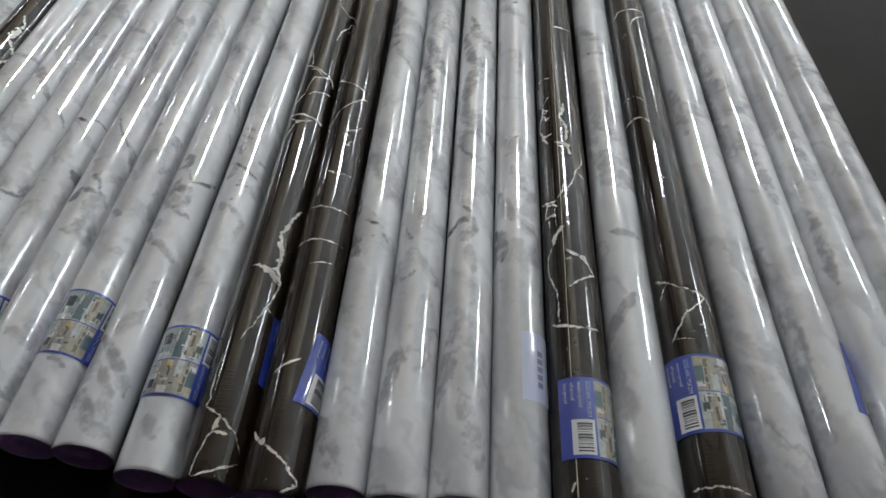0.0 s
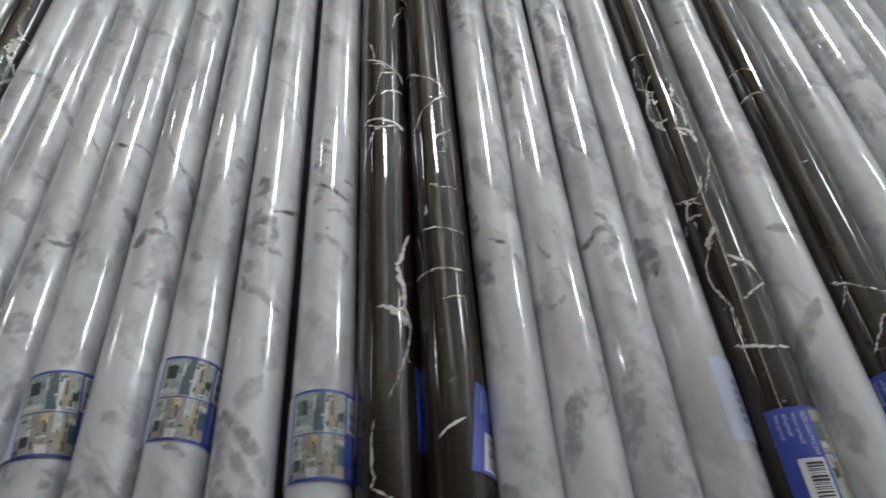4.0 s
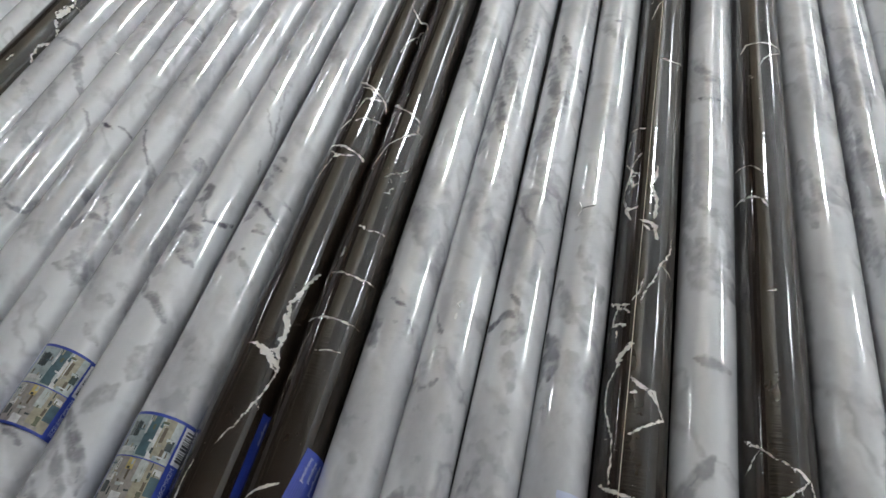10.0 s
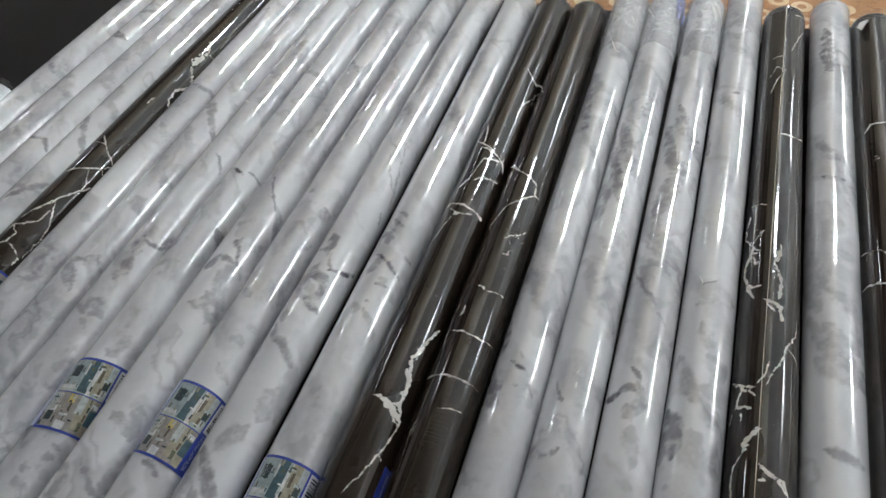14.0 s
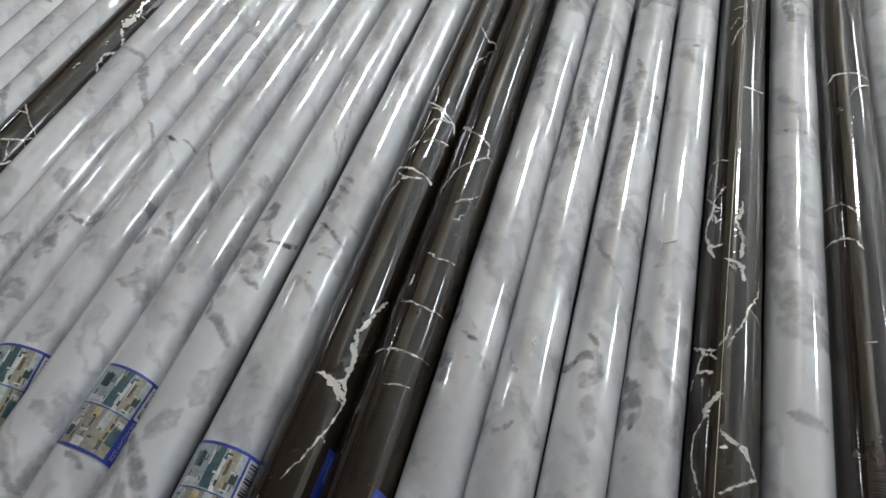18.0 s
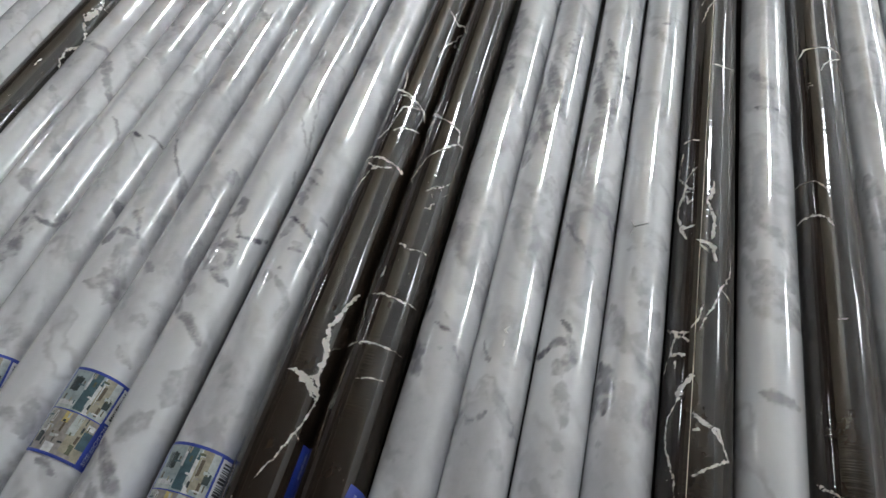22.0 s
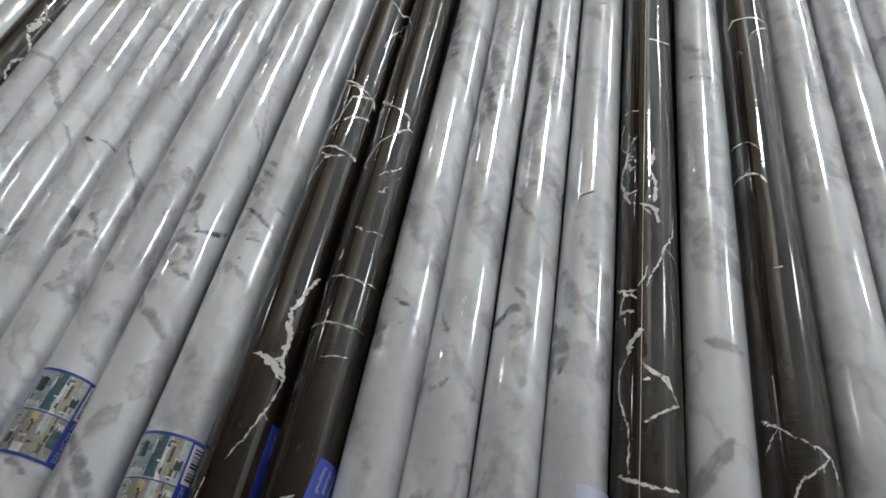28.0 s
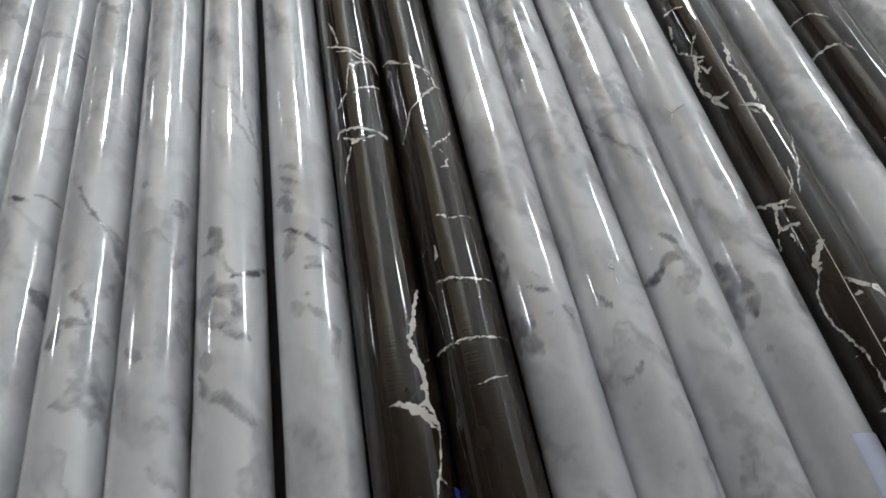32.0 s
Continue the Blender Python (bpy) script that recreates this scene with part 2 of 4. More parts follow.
FILM, CARPET = film_material(), carpet_material()
FILM_WRAP = film_material()
FILM_WRAP.name = "gathered_film"
FILM_WRAP.node_tree.nodes["Principled BSDF"].inputs["Alpha"].default_value = 0.30
# pale matte colour stands in for the glints of folded clear film
CREASE = plain_material("pinched_film", (0.86, 0.85, 0.84), 0.5, 0.0, 0.2, 900)
TORN_BLUE = plain_material("torn_label_blue", (0.30, 0.33, 0.66), 0.4, 1.0, 0.5, 250)
TABLE_BLACK = plain_material("darker_tabletop", (0.009, 0.0075, 0.0068), 0.6, 0.0, 0.3, 25, 0.0002)
TABLE_BLACK.node_tree.nodes["Principled BSDF"].inputs["Specular IOR Level"].default_value = 0.15
LAMP, CEILING_GLOW = lamp_material("lamp_diffuser", LAMP_DOWN), lamp_material("ceiling_glow_strip", GLOW_UP)
DIM_LAMP = lamp_material("dimmer_lamp_diffuser", LAMP_SIDE)


# ---- building helpers ----
def part(name, bm, mat, parent, label=""):
    me = bpy.data.meshes.new(name)
    bm.to_mesh(me)
    bm.free()
    me.materials.append(mat)
    ob = new(name, me)
    ob.parent = parent
    return tagged(ob, label)


def mesh_part(name, verts, faces, mats, parent, label="", slots=None, smooth=False):
    me = bpy.data.meshes.new(name)
    me.from_pydata(verts, [], faces)
    for m in (mats if isinstance(mats, (list, tuple)) else [mats]):
        me.materials.append(m)
    if slots is not None:
        me.polygons.foreach_set("material_index", slots)
    if smooth:
        me.polygons.foreach_set("use_smooth", [True] * len(faces))
    ob = new(name, me)
    ob.parent = parent
    return tagged(ob, label)


def box_bm(x0, x1, y0, y1, z0, z1, bevel=0.0):
    bm = bmesh.new()
    bmesh.ops.create_cube(bm, size=1.0, matrix=Matrix.LocRotScale(((x0 + x1) / 2, (y0 + y1) / 2, (z0 + z1) / 2), None, (x1 - x0, y1 - y0, z1 - z0)))
    if bevel:
        bmesh.ops.bevel(bm, geom=bm.edges[:], offset=bevel, segments=2, affect="EDGES")
    return bm


def structure(name, bm, mat, label):
    ob = part(name, bm, mat, None)
    return tagged(ob, label, kind="structure")


# ---- the room ----
X0, X1, Y0, Y1 = -3.6, 3.6, -3.0, 6.2
structure("floor", box_bm(X0, X1, Y0, Y1, FLOOR_Z - 0.1, FLOOR_Z), CARPET, "tan carpet floor patterned with cream rings")
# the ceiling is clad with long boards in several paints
SHADE_Y = 1.45     # nearer than this, darker tones stand in for the camera holder's dark reflection
# the narrow white board is added so lamp streaks run on along the rolls
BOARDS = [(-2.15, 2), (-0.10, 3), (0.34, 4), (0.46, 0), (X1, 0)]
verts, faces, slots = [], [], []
SPANS = [(xa, xb, SHADE_Y, Y1, paint) for (xa, paint), (xb, _) in zip(BOARDS, BOARDS[1:])] + [
    (BOARDS[0][0], BOARDS[-1][0], SHADE_Y - far, SHADE_Y - near - 0.004, paint) for near, far, paint in ((0, 0.12, 6), (0.12, 0.30, 5), (0.30, 4.45, 1))]
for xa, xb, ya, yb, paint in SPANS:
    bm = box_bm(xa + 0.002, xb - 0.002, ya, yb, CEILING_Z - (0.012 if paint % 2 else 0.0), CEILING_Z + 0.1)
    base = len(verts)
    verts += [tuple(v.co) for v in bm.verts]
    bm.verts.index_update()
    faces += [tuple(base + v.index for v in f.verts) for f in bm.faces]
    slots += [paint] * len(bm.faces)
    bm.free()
ceiling = mesh_part("ceiling", verts, faces, [CEILING_PAINT, SHADE_DEEP, BEIGE_PAINT, CREAM_PAINT, HOUSING, SHADE_MID, SHADE_PALE], None, "", slots)
tagged(ceiling, "ceiling of beige, cream and grey boards, near part toned dark as shade", kind="structure")
structure("trim_west", box_bm(-2.20, -2.153, Y0, Y1, CEILING_Z - 0.09, CEILING_Z + 0.1, 0.01), CREAM_PAINT, "cream cornice along the dark boarded ceiling")
structure("ceiling_boards_west", box_bm(X0, -2.203, Y0, Y1, CEILING_Z - 0.06, CEILING_Z + 0.1), SHELF_WALL, "dark brown boarded strip of ceiling")
structure("wall_west", box_bm(X0 - 0.1, X0, Y0, Y1, 1.65, CEILING_Z + 0.1), SHELF_WALL, "dark brown boarded upper shop wall")
structure("wall_panelling", box_bm(X0 - 0.1, X0 + 0.012, Y0, Y1, FLOOR_Z, 1.647), GREY_PAINT, "pale lilac-grey painted lower shop wall")
structure("wall_east", box_bm(X1, X1 + 0.1, Y0, Y1, FLOOR_Z, CEILING_Z + 0.1), EAST_PAINT, "pale green-grey painted shop wall")
structure("wall_north", box_bm(X0, X1, Y1, Y1 + 0.1, FLOOR_Z, CEILING_Z + 0.1), WALL_PAINT, "plain pale painted shop wall")
# unseen; dark in place of the person who blocks light from behind
structure("wall_south", box_bm(X0, X1, Y0 - 0.1, Y0, FLOOR_Z, CEILING_Z + 0.1), SHELF_WALL, "unseen dark brown back wall that keeps light from behind low")

for lx, ly, lz, span, wide in LAMPS:
    lamp = tagged(new("hanging_light"), "white linear hanging light, switched on", "ceiling light", "hanging lights of the shop")
    lamp.location = (lx, ly, lz)
    half = span / 2
    drop = CEILING_Z - lz - (0.06 if lx < -2.2 else 0.0)
    part("housing", box_bm(-half - 0.02, half + 0.02, -wide - 0.012, wide + 0.012, 0.030, 0.050, 0.004), HOUSING, lamp)
    part("diffuser", box_bm(-half, half, -wide, wide, 0, 0.0295, 0.006), DIM_LAMP if abs(lx) > 1 else LAMP, lamp, "glowing white diffuser")
    # added glow on top of each lamp, only there to brighten the ceiling
    part("ceiling_glow", box_bm(-half, half, -wide, wide, 0.0505, 0.058, 0.002), CEILING_GLOW, lamp, "added glowing strip that brightens the ceiling")
    for wx in (-half * 0.8, half * 0.8):
        part("rod", box_bm(wx - 0.003, wx + 0.003, -wide - 0.009, -wide - 0.003, 0.049, drop - 0.013), STEEL, lamp)

table = tagged(new("display_table"), "dark brown laminate display table under the rolls", "table")
table.location = (0, 0, FLOOR_Z)
TOP = -FLOOR_Z
part("tabletop", box_bm(-0.507, 0.95, -0.30, 0.535, TOP - 0.03, TOP, 0.002), TABLE_DARK, table)
for tx in (-0.48, 0.88):
    for ty in (-0.24, 0.47):
        part("leg", box_bm(tx - 0.025, tx + 0.025, ty - 0.025, ty + 0.025, 0, TOP - 0.031, 0.003), STEEL, table)
for ty in (-0.27, 0.49):
    part("apron", box_bm(-0.45, 0.85, ty - 0.01, ty + 0.01, TOP - 0.10, TOP - 0.031, 0.002), TABLE_DARK, table)

# the table is split here so that its left part can be darker
side_table = tagged(new("side_table"), "table against the display table, its top darker", "table")
side_table.location = (0, 0, FLOOR_Z)
part("tabletop", box_bm(-1.25, -0.510, -0.30, 0.535, TOP - 0.03, TOP, 0.002), TABLE_BLACK, side_table)
for tx in (-1.18, -0.60):
    for ty in (-0.24, 0.47):
        part("leg", box_bm(tx - 0.025, tx + 0.025, ty - 0.025, ty + 0.025, 0, TOP - 0.031, 0.003), STEEL, side_table)

# ---- the rolls: printed pattern ----
RADIUS = 0.0164
VEINS, SMUDGES = {}, {}


def vein(roll, width, *points):
    """A cream vein on a dark roll: half width in mm; points are mm along the table and degrees round the roll from its top."""
    VEINS.setdefault(roll, []).append((width, points))


def smudge(roll, width, depth, *points):
    """A grey vein or cloud on a marble roll, as vein(); depth is how dark it is printed."""
    SMUDGES.setdefault(roll, []).append((width, depth, points))


vein(0, 0.70, (359, 17), (350, 53), (366, 110))
vein(0, 0.35, (357, 93), (319, 44), (301, 32))
vein(0, 1.10, (86, 64), (77, 46), (68, 42), (59, 29))
vein(0, 1.50, (59, 29), (50, 34), (42, 41), (31, 42))
vein(0, 0.50, (29, -14), (28, 7), (28, 24))
vein(0, 1.90, (27, 21), (24, 37), (20, 56))
vein(0, 0.90, (31, 42), (25, 50), (17, 56))
vein(0, 0.45, (17, 56), (10, 52), (-2, 41), (-18, 22), (-29, 5))
vein(0, 0.30, (-2, 41), (-5, 53))
vein(0, 0.40, (-39, -21), (-51, -26), (-70, -21), (-73, -24))
vein(0, 0.50, (-73, -24), (-82, 21), (-89, 47), (-98, 64))
vein(0, 1.60, (-81, 8), (-88, 6))
vein(0, 0.90, (-89, 5), (-89, 33))
vein(0, 0.50, (-89, 5), (-92, -3), (-103, -14), (-113, -14))
vein(0, 0.50, (-114, -10), (-110, 24), (-103, 66))
vein(1, 0.70, (104, -27), (96, -29))
vein(1, 0.40, (85, -38), (84, -7), (82, 23), (82, 60))
vein(1, 0.45, (52, -70), (53, -34), (52, 3), (52, 61))
vein(1, 0.25, (31, -6), (34, 42))
vein(1, 0.50, (-41, 17), (-45, -9), (-51, -33))
vein(1, 1.30, (-87, -46), (-95, -15))
vein(1, 0.80, (-95, -15), (-102, 18))
vein(1, 0.50, (-102, 18), (-110, 49), (-114, 61))
vein(1, 0.60, (-114, 61), (-120, 30), (-124, 6))
vein(6, 0.80, (493, 20), (502, 73), (490, 73))
vein(6, 0.40, (490, 73), (455, 30), (433, 11))
vein(6, 0.40, (421, -38), (423, -24), (423, -6))
vein(6, 0.40, (396, -39), (408, -21), (402, -3), (387, -23), (372, -36))
vein(6, 0.90, (317, -2), (317, 27))
vein(6, 0.50, (317, 27), (325, 76))
vein(6, 0.45, (149, 51), (135, 45), (124, 26), (111, 11), (101, -2), (95, -10))
vein(6, 0.25, (124, 27), (118, 56))
vein(6, 0.90, (68, -20), (61, -33), (54, -42))
vein(6, 0.40, (54, -42), (45, -58), (33, -62), (24, -50), (16, -41))
vein(6, 0.50, (47, -16), (41, 13), (35, 36), (29, 49))
vein(6, 0.50, (29, 49), (23, 20), (16, -14))
vein(6, 0.90, (39, -13), (39, -2))
vein(6, 0.60, (45, -12), (41, 24), (29, 46))
vein(6, 0.40, (29, 46), (16, -11))
vein(6, 0.40, (35, -63), (14, -38), (-9, -37))
vein(6, 0.80, (-10, -58), (-14, -15), (-15, 11))
vein(6, 0.40, (-15, 11), (-14, 46))
vein(6, 0.50, (-109, -26), (-114, -33))
vein(8, 0.60, (339, -56), (347, -39), (347, -5))
vein(8, 0.80, (347, -5), (348, 27), (348, 65))
vein(8, 0.40, (321, -8), (330, 6), (347, 62))
vein(8, 0.30, (115, -17), (116, -5))
vein(8, 0.50, (28, -71), (20, -31), (14, 3))
vein(8, 0.90, (14, 3), (10, 35))
vein(8, 0.50, (10, 35), (-2, 47))
vein(8, 0.45, (10, 35), (-2, -12), (-13, -35), (-21, -52))
vein(8, 0.30, (21, -43), (11, -69))
vein(8, 0.25, (-19, -49), (-22, -8))
vein(8, 0.50, (-109, -63), (-109, -20), (-112, 35))
vein(-9, 3.00, (308, 39), (316, 42), (325, 45))
vein(-9, 1.60, (326, 46), (333, 46))
vein(-9, 1.50, (305, 41), (296, 62), (288, 75))
vein(-9, 1.00, (288, 76), (278, 65), (270, 51))
vein(-9, 0.70, (269, 52), (259, 59), (249, 75))
vein(-9, 0.30, (331, 52), (331, 78))
vein(-9, 0.50, (242, 22), (251, 22))
vein(-9, 0.90, (334, 44), (345, 29))
vein(-9, 0.40, (184, -19), (184, 18))
vein(-9, 0.50, (192, -4), (184, 18), (175, 47), (171, 74))
vein(-9, 0.50, (171, 74), (161, 55), (154, 29), (146, -12))
vein(-9, 0.35, (155, 34), (139, 59))
vein(-9, 0.35, (161, 55), (158, 72))
vein(-9, 0.65, (142, 71), (132, 51), (120, 33), (106, 12), (93, -11))
vein(-9, 0.35, (118, 28), (105, 46), (95, 63), (84, 68), (64, 66))
vein(-9, 0.70, (106, 36), (95, 35), (88, 14), (86, -9))
vein(-9, 0.40, (86, -9), (77, -17))
vein(-9, 0.45, (85, -7), (78, 14), (70, 11), (63, -4), (56, -1), (49, -11))
vein(-9, 0.45, (69, 18), (66, 41), (62, 61), (56, 62))
vein(-9, 0.40, (56, -1), (50, 20))
vein(-9, 4.50, (-4, 50), (-14, 50), (-25, 53))
vein(-9, 2.50, (-15, 39), (-29, 49))
vein(-9, 1.30, (-31, 60), (-40, 82), (-50, 84))
vein(-9, 0.40, (1, 56), (-1, 81), (1, 127))
vein(-9, 0.50, (-36, 75), (-28, 105))
vein(0, 2.40, (28, 11), (25, 32), (20, 51))
vein(0, 1.20, (29, -10), (27, 13))
vein(0, 1.00, (26, 25), (29, 40), (24, 52))
vein(0, 0.80, (24, 23), (19, 42), (17, 56))
vein(6, 1.10, (68, -18), (62, -33), (57, -43))
vein(6, 0.50, (244, -66), (242, -41), (240, -28))
vein(6, 1.20, (234, -67), (223, -75), (215, -77))
vein(6, 0.70, (215, -77), (204, -54), (197, -36))
vein(6, 1.90, (202, -52), (194, -56), (187, -72))
vein(6, 0.30, (216, -29), (208, -46), (204, -53))
vein(6, 1.00, (187, -72), (178, -68), (171, -59))
vein(6, 0.70, (171, -59), (166, -47), (167, -30))
vein(6, 0.80, (171, -59), (165, -55), (158, -42))
vein(6, 0.50, (194, -49), (186, -42), (188, -34))
vein(6, 1.00, (197, -51), (195, -41))
vein(6, 0.90, (202, 4), (193, 4), (187, -6))
vein(6, 1.10, (187, -6), (178, 4), (168, 9), (157, 4))
vein(6, 0.40, (191, 1), (187, 2))
vein(6, 1.00, (156, -22), (154, -3), (151, 10))
vein(6, 1.80, (153, 5), (147, 10))
vein(6, 0.80, (147, 10), (141, 12))
vein(6, 0.60, (152, -15), (147, 2))
vein(6, 0.35, (110, -7), (101, -14), (96, -24))
vein(6, 0.70, (100, -86), (96, -62), (94, -44), (93, -28))
vein(6, 1.10, (95, -58), (92, -48), (91, -38))
vein(6, 0.50, (91, -38), (87, -28))
vein(6, 0.70, (91, -51), (86, -61), (80, -67))
vein(6, 0.80, (82, -65), (81, -45), (79, -32))
vein(6, 1.20, (78, -74), (73, -81))
vein(6, 0.50, (77, -51), (72, -45))
vein(8, 0.40, (219, -85), (218, -59), (216, -34), (208, -14))
vein(8, 0.45, (189, -87), (189, -59), (188, -33), (185, -19), (179, -10))
vein(0, 0.50, (285, -35), (271, -21), (260, -16))
vein(0, 0.60, (263, -44), (257, -17), (252, 5), (247, 26), (243, 50), (236, 64))
vein(0, 0.50, (254, -24), (251, 1), (246, 14))
vein(0, 0.90, (239, 1), (240, 18), (242, 36))
vein(0, 0.50, (247, 9), (243, 24), (242, 40))
vein(0, 0.40, (239, -2), (228, -9), (218, -12))
vein(0, 1.30, (216, -15), (213, -21))
vein(0, 0.60, (213, -21), (208, -33))
vein(0, 0.45, (215, -2), (219, 21), (222, 40), (224, 61))
vein(0, 0.80, (190, -42), (189, -16), (187, 9), (185, 35))
vein(0, 0.90, (185, 35), (183, 57))
vein(0, 0.60, (185, -30), (180, -14), (179, 6), (182, 28))
vein(0, 0.90, (178, -15), (179, -4))
vein(0, 0.40, (176, -17), (168, -28), (155, -41))
vein(0, 0.35, (187, -49), (189, -38))
vein(1, 0.70, (243, -67), (241, -45), (232, -15))
vein(1, 0.60, (232, -15), (228, 10), (223, 31), (213, 39), (212, 51))
vein(1, 0.45, (212, 43), (205, 15), (199, -5), (195, -18))
vein(1, 0.40, (195, -18), (186, -29), (178, -43))
vein(1, 0.30, (164, 2), (169, 26), (177, 50))
vein(1, 0.30, (150, 11), (151, 22), (156, 31))
vein(1, 0.50, (121, -12), (120, -1), (118, 4))
vein(1, 0.25, (118, 4), (119, 35), (119, 47))
smudge(-2, 1.0, 0.40, (249, 31), (212, 55), (182, 78))
smudge(-3, 4.0, 0.40, (344, -39), (271, -26))
smudge(-4, 4.0, 0.40, (335, 32), (299, 29))
smudge(-7, 3.0, 0.50, (265, -38), (234, 39))
smudge(-6, 3.0, 0.50, (317, -39), (311, 19))
smudge(-5, 3.0, 0.50, (324, -43), (314, 49))
smudge(-4, 3.0, 0.50, (349, -45), (334, -1))
smudge(4, 6.0, 0.45, (314, -7), (290, 45))
smudge(4, 6.0, 0.50, (258, 0), (224, -26))
smudge(3, 6.0, 0.50, (249, -40), (216, -47))
smudge(3, 5.0, 0.50, (297, -30), (259, 13))
smudge(-8, 1.5, 0.5, (46, 0), (45, 31), (53, 47))
smudge(-8, 3, 0.4, (59, 34), (57, 49))
smudge(-7, 5, 0.5, (134, 22), (127, 44))
smudge(-7, 2.5, 0.5, (74, 18), (78, 37), (72, 57))
smudge(-7, 2, 0.55, (70, -2), (72, 19), (67, 39))
smudge(-7, 3, 0.55, (76, 40), (72, 59))
smudge(-7, 2.5, 0.55, (66, 2), (55, 22), (49, 38))
smudge(-6, 0.8, 0.5, (199, 22), (190, 42), (181, 63))
smudge(-6, 5, 0.6, (106, 59), (110, 70), (101, 72))
smudge(-6, 2, 0.7, (101, 4), (98, 26), (99, 53), (103, 68))
smudge(-6, 5, 0.7, (98, 5), (88, 7), (76, 8), (67, 15))
smudge(-6, 6, 0.5, (41, 10), (36, 35))
smudge(-6, 4, 0.6, (-52, -3), (-62, 22), (-67, 42))
smudge(-6, 3, 0.4, (-53, 46), (-45, 62))
smudge(-6, 3.5, 0.45, (-53, -48), (-71, -4), (-80, 10))
smudge(-6, 3, 0.4, (-78, 48), (-65, 58))
smudge(-6, 3, 0.5, (35, -15), (32, 4))
smudge(-6, 2, 0.4, (28, 13), (23, 35))
smudge(-5, 1.2, 0.8, (186, -25), (182, 3), (180, 21))
smudge(-5, 0.8, 0.55, (185, 28), (185, 48), (183, 66), (182, 82))
smudge(-5, 3, 0.5, (144, -29), (136, -9))
smudge(-5, 5, 0.7, (124, 59), (121, 78), (115, 92))
smudge(-5, 3, 0.55, (96, -35), (103, -24))
smudge(-5, 4, 0.55, (118, 76), (126, 75))
smudge(-5, 5, 0.4, (12, 28), (21, 37))
smudge(-5, 2.5, 0.5, (-61, 30), (-58, 44), (-58, 63))
smudge(-5, 2, 0.5, (-51, 38), (-52, 73))
smudge(-5, 4, 0.45, (-68, 25), (-65, 39))
smudge(-5, 4, 0.45, (-76, 32), (-81, 52))
smudge(-5, 3, 0.6, (-84, 62), (-85, 96))
smudge(-4, 0.9, 0.65, (186, -23), (174, 2), (163, 23), (153, 42), (146, 58))
smudge(-4, 2.5, 0.75, (118, 18), (114, 11), (110, 10))
smudge(-4, 1.5, 0.65, (112, 9), (111, 20), (104, 31), (97, 42))
smudge(-4, 2, 0.6, (100, -7), (97, 13), (97, 33))
smudge(-4, 3, 0.7, (97, -10), (93, -18), (88, -19))
smudge(-4, 6, 0.45, (96, 33), (92, 43), (84, 30))
smudge(-4, 5, 0.5, (67, 28), (63, 41))
smudge(-4, 3, 0.6, (64, 53), (59, 65))
smudge(-4, 3.5, 0.55, (152, 52), (144, 73), (135, 82))
smudge(-4, 4, 0.4, (-61, -30), (-69, -2), (-75, -8))
smudge(-4, 2, 0.5, (-53, -1), (-60, 27), (-66, 53), (-70, 84))
smudge(-4, 3, 0.45, (-77, -17), (-82, 11), (-86, 27), (-90, 45))
smudge(-4, 4, 0.4, (-26, 14), (-31, 39))
smudge(-4, 5, 0.45, (80, 33), (68, 50), (54, 73))
smudge(-3, 2, 0.4, (178, -18), (174, -6))
smudge(-3, 3, 0.6, (134, 34), (130, 49), (123, 48))
smudge(-3, 4, 0.3, (115, 0), (111, 19))
smudge(-3, 4, 0.5, (98, 60), (80, 69))
smudge(-3, 3, 0.5, (78, -20), (75, -6))
smudge(-3, 3, 0.3, (53, 42), (51, 62))
smudge(-3, 5, 0.6, (161, 45), (155, 57))
smudge(-3, 2, 0.55, (-44, 2), (-46, 23), (-49, 41))
smudge(-2, 3.5, 0.6, (136, -14), (127, -9))
smudge(-2, 2, 0.45, (126, -40), (124, -14), (118, -4))
smudge(-2, 1.5, 0.5, (121, 1), (114, 10), (109, 22))
smudge(-2, 1.6, 0.9, (108, 19), (110, 43), (117, 84))
smudge(-2, 4, 0.7, (99, 1), (99, 24))
smudge(-2, 2.5, 0.65, (99, 24), (90, 26), (84, 29))
smudge(-2, 3, 0.45, (89, -36), (84, -17))
smudge(-2, 3, 0.75, (82, 2), (78, 19), (76, 36))
smudge(-2, 4, 0.4, (90, -3), (82, 15))
smudge(-2, 5, 0.45, (67, -21), (63, -21))
smudge(-2, 2.5, 0.55, (60, -39), (50, -20), (45, 2))
smudge(-2, 3, 0.6, (49, -2), (43, 22), (37, 43))
smudge(-2, 1, 0.35, (219, 16), (207, 37), (200, 55), (195, 82))
smudge(-2, 0.8, 0.3, (254, 22), (249, 45))
smudge(-2, 1.2, 0.35, (173, 60), (164, 76))
smudge(-2, 3.5, 0.6, (-29, -27), (-36, -8), (-46, 19), (-53, 36))
smudge(-2, 4, 0.5, (-35, -39), (-49, -22), (-58, -32))
smudge(-2, 4, 0.55, (-51, 36), (-60, 50))
smudge(-2, 3, 0.45, (-53, 0), (-62, 16), (-67, 33))
smudge(-2, 5, 0.5, (-68, -29), (-77, -1), (-86, 15))
smudge(-2, 2, 0.5, (-75, -27), (-78, -20))
smudge(-2, 4, 0.35, (-71, 28), (-79, 40))
smudge(-2, 4, 0.4, (-88, 20), (-89, 48))
smudge(-1, 1.3, 0.85, (132, -39), (128, -15), (124, 9), (118, 31), (115, 52))
smudge(-1, 2.5, 0.45, (116, -36), (115, -18))
smudge(-1, 1.8, 0.7, (105, 5), (106, 23), (105, 38))
